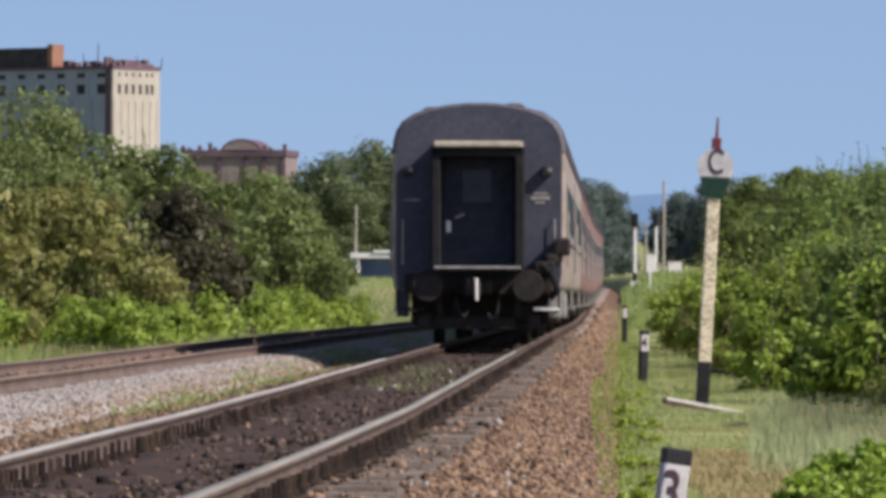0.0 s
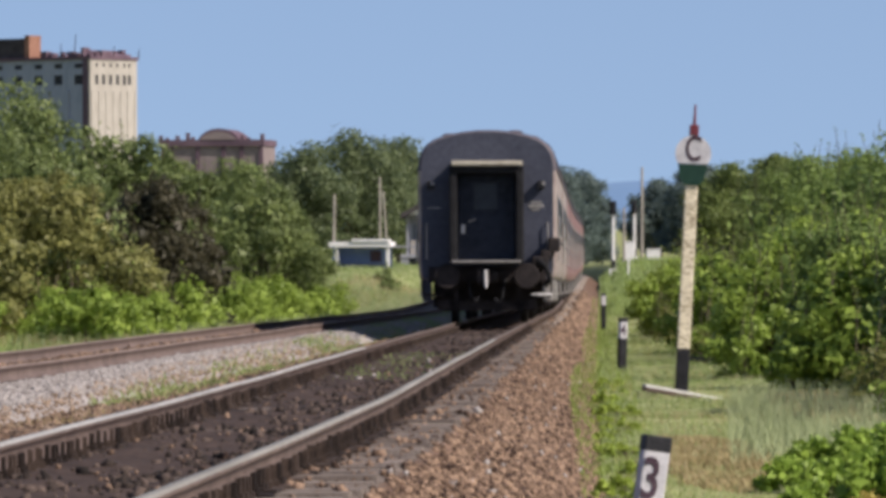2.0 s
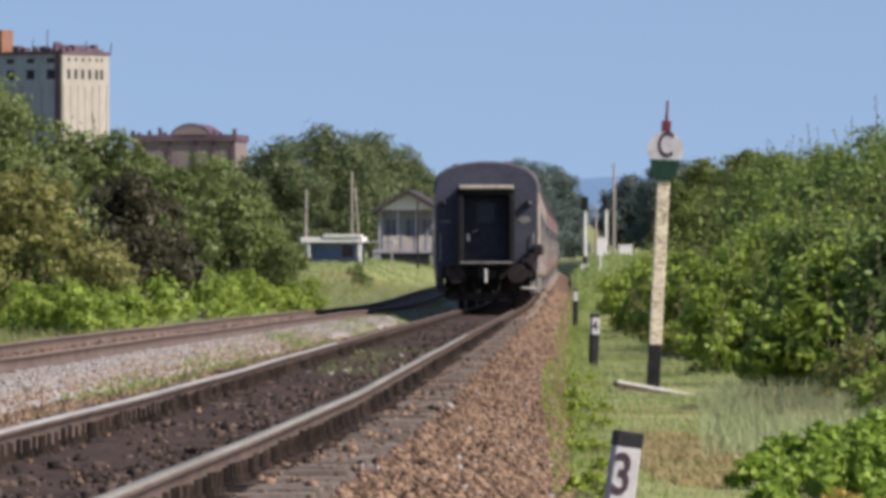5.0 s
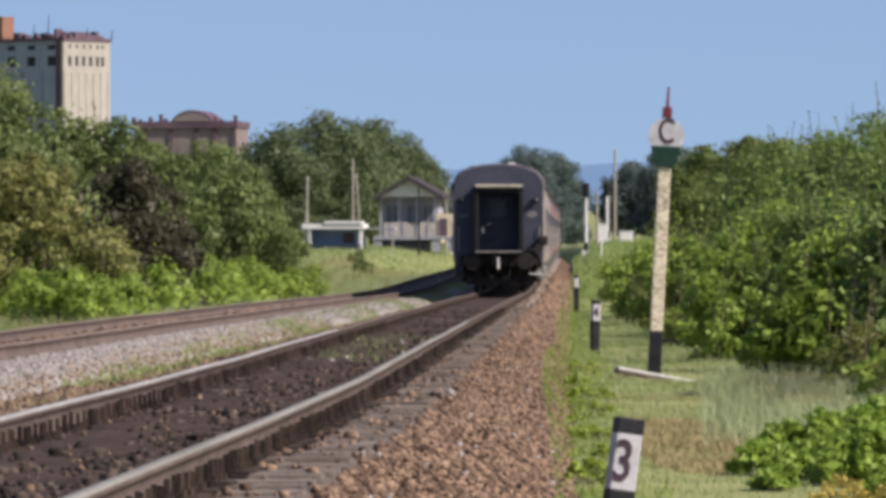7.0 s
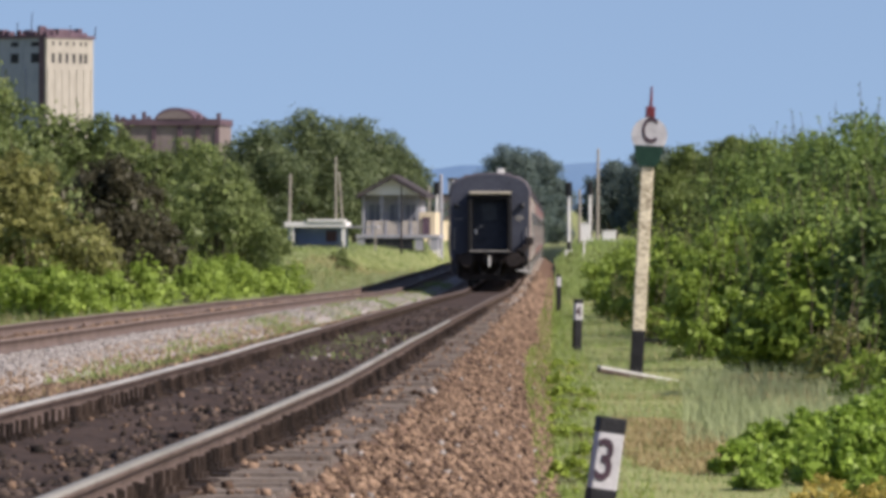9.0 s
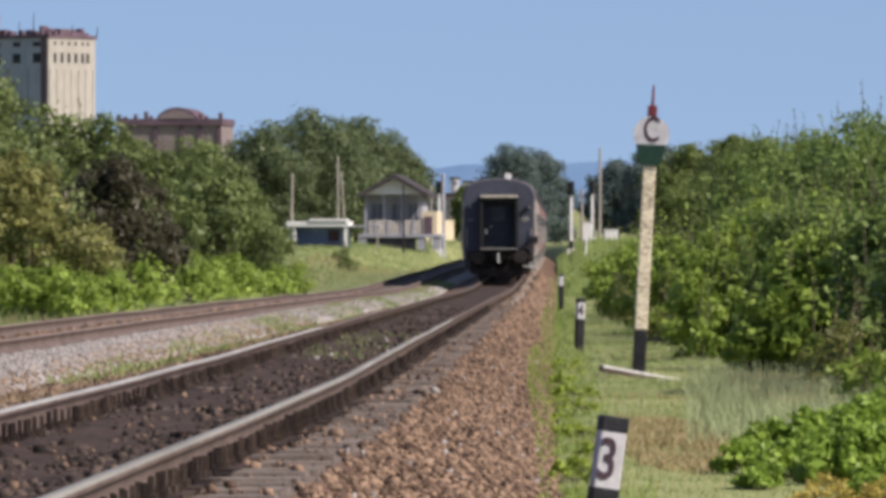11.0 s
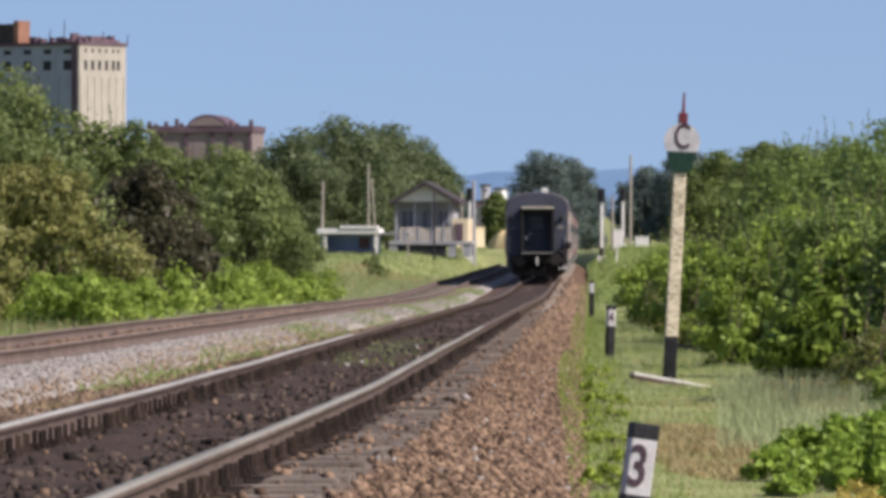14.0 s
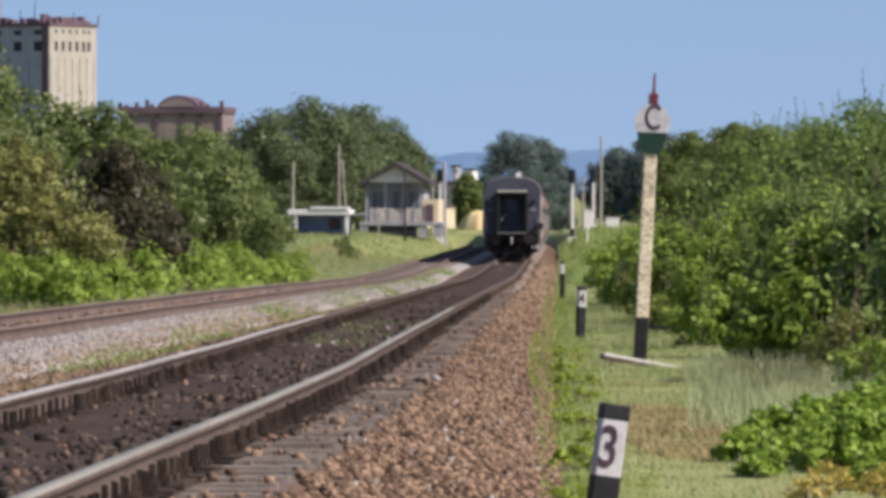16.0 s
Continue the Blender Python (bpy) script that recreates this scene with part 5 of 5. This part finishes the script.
for i, (x, y, h, w) in enumerate(((2.75, 64, 0.38, 0.5), (3.05, 66, 0.52, 0.65), (3.4, 66, 0.66, 0.75), (3.8, 65, 0.74, 0.8), (3.0, 62, 0.40, 0.55), (3.35, 61, 0.48, 0.65), (4.1, 66, 0.8, 0.85), (2.7, 60, 0.26, 0.4), (3.7, 61, 0.6, 0.75), (4.35, 62, 0.75, 0.9), (3.95, 58, 0.5, 0.7), (3.5, 57, 0.32, 0.55), (4.6, 67, 0.85, 0.9))):
    plant("leafy_weed", "bright green broad-leaved weed clump on the verge", "weed", x, y, 0.78 * h, w, LEAF_WEED, 1700, 0.036, 500 + i, WEED, clumps=7, low=0.08)
for i in range(30):
    y = 50 + 75 * (i / 30) ** 1.3
    x = float(rail_x(y)) + 2.42 + 0.55 * rng.random() ** 1.5
    plant("leafy_weed", "low bright green weed at the ballast edge", "weed", x, y, 0.06 + 0.09 * rng.random(), 0.4 + 0.5 * rng.random(), LEAF_LIME, 700, 0.020, 530 + i, WEED, clumps=7, low=0.05)
for i in range(10):
    x, y = 2.75 + 0.13 * i, 53.5 + 0.8 * (i % 4)
    plant("yellow_flower", "yellow-flowering weed on the verge", "flower", x, y, 0.22 + 0.04 * (i % 3), 0.28, PETAL, 200, 0.018, 580 + i, WEED, clumps=5, low=0.3)
for i in range(14):
    y = 86 + i * 9.0
    x = 4.5 + 0.7 * rng.random() + (0.5 if y < 100 else 0)
    plant("tall_weed", "tall feathery weed before the shrubs", "weed", x, y, 0.7 + 0.5 * rng.random(), 0.6 + 0.4 * rng.random(), LEAF_OLIVE if i % 2 else LEAF_BRIGHT, 700, 0.035, 600 + i, WEED, clumps=6, low=0.15, shoots=5)
for i in range(7):
    y = 290 + i * 28.0
    x = float(side_x(y)) - 6.0 - 3.5 * rng.random()
    plant("tall_weed", "tall green weed clump on the bank", "weed", x, y, 0.5 + 0.4 * rng.random(), 1.2 + 0.6 * rng.random(), LEAF_DULL, 900, 0.06, 620 + i, WEED, clumps=6, low=0.15, shoots=4)


# ---- sleepers and fastenings ----
def sleeper_mesh():
    bm = box(-1.37, 1.37, -0.155, 0.155, -0.40, -0.19, 0.0)
    for v in bm.verts:
        if v.co.z > -0.3:
            v.co.y *= 0.86
    me = bpy.data.meshes.new("sleeper")
    bm.to_mesh(me)
    bm.free()
    me.materials.append(SLEEPER)
    return me


def fastener_mesh():
    """Base plate with two clips and bolts on the outer rail foot."""
    bm = box(0.03, 0.19, -0.15, 0.15, -0.195, -0.172)
    for oy in (-0.10, 0.10):
        box(0.055, 0.12, oy - 0.035, oy + 0.035, -0.172, -0.14, 0, bm)
        box(0.078, 0.104, oy - 0.018, oy + 0.018, -0.14, -0.062, 0, bm)
    me = bpy.data.meshes.new("rail_fastener")
    bm.to_mesh(me)
    bm.free()
    me.materials.append(CLIP_IRON)
    return me


def joined(me, places, name, parent, label):
    """Many copies of one small mesh, merged."""
    V = np.array([v.co[:] for v in me.vertices])
    F = np.array([p.vertices[:] for p in me.polygons])
    P = np.asarray(places)
    VV = (V[None] + P[:, None, :]).reshape(-1, 3)
    FF = (F[None] + len(V) * np.arange(len(P))[:, None, None]).reshape(-1, F.shape[1])
    return tagged(part(name, raw_mesh(name, VV, FF, me.materials[0]), None, parent, label), kind="stuff")


SL, FA = sleeper_mesh(), fastener_mesh()
PITCH = 0.55
rng = np.random.default_rng(41)
ys = 20 + PITCH * np.arange(1100)
for k, yk in enumerate(ys[:300]):
    ob = part("sleeper", SL, None, main_track)
    ob.matrix_local = pose(float(rail_x(yk)) + 0.02 * rng.normal(), yk, float(rail_z(yk)) - 0.006 + 0.009 * rng.normal(), 0, 0.4 * rng.normal(), -1 + 1.6 * rng.normal())
joined(SL, [(float(rail_x(v)), v, float(rail_z(v))) for v in (*np.arange(19.45, -150, -PITCH), *ys[300:])], "far_sleepers", main_track, "weathered concrete sleepers running into the distance")
joined(SL, [(float(side_x(v)), v, float(flat0(v))) for v in ys[80:1050]], "side_sleepers", side_track, "weathered sleepers half sunk in gravel")
for s in (-1, 1):
    for yk in ys[8:258] if s == 1 else ys[30:180]:
        ob = part("rail_fastener", FA, None, main_track)
        ob.matrix_local = pose(float(rail_x(yk)) + s * GAUGE, yk, float(rail_z(yk)) + 0.006 * rng.normal(), 0, 0, 4 * rng.normal())
    joined(FA, [(float(rail_x(v)) + s * GAUGE, v, float(rail_z(v))) for v in (ys[258:700] if s == 1 else ys[180:600])], "far_fasteners", main_track, "dark rail clips along the rail foot")


# ---- the train's run ----
def motions():
    """The train draws away along the main track."""
    for i, c in enumerate(COACHES):
        rows = []
        for t, y0, dx in RUN:
            y1 = y0 + i * 24.55
            x0, x1 = float(rail_x(y1)), float(rail_x(y1 + 18))
            z0, z1 = float(rail_z(y1 + 3)), float(rail_z(y1 + 20))
            rows.append((t, pose(x0 + dx, y1, z0, math.degrees(math.atan2(z1 - z0, 17)), 0, -math.degrees(math.atan2(x1 - x0, 18)))))
        walk(c, rows)


# seconds, station of the rear end, sideways play
RUN = [(0.0, 126.5, -0.07), (1.5, 150.5, -0.05), (3.0, 175.0, -0.03), (5.5, 214.0, 0.0), (7.0, 237.0, 0.0), (9.0, 267.5, 0.0), (11.5, 305.5, 0.0), (13.0, 328.5, 0.0), (14.5, 351.0, 0.0), (16.0, 373.5, 0.0)]

motions()
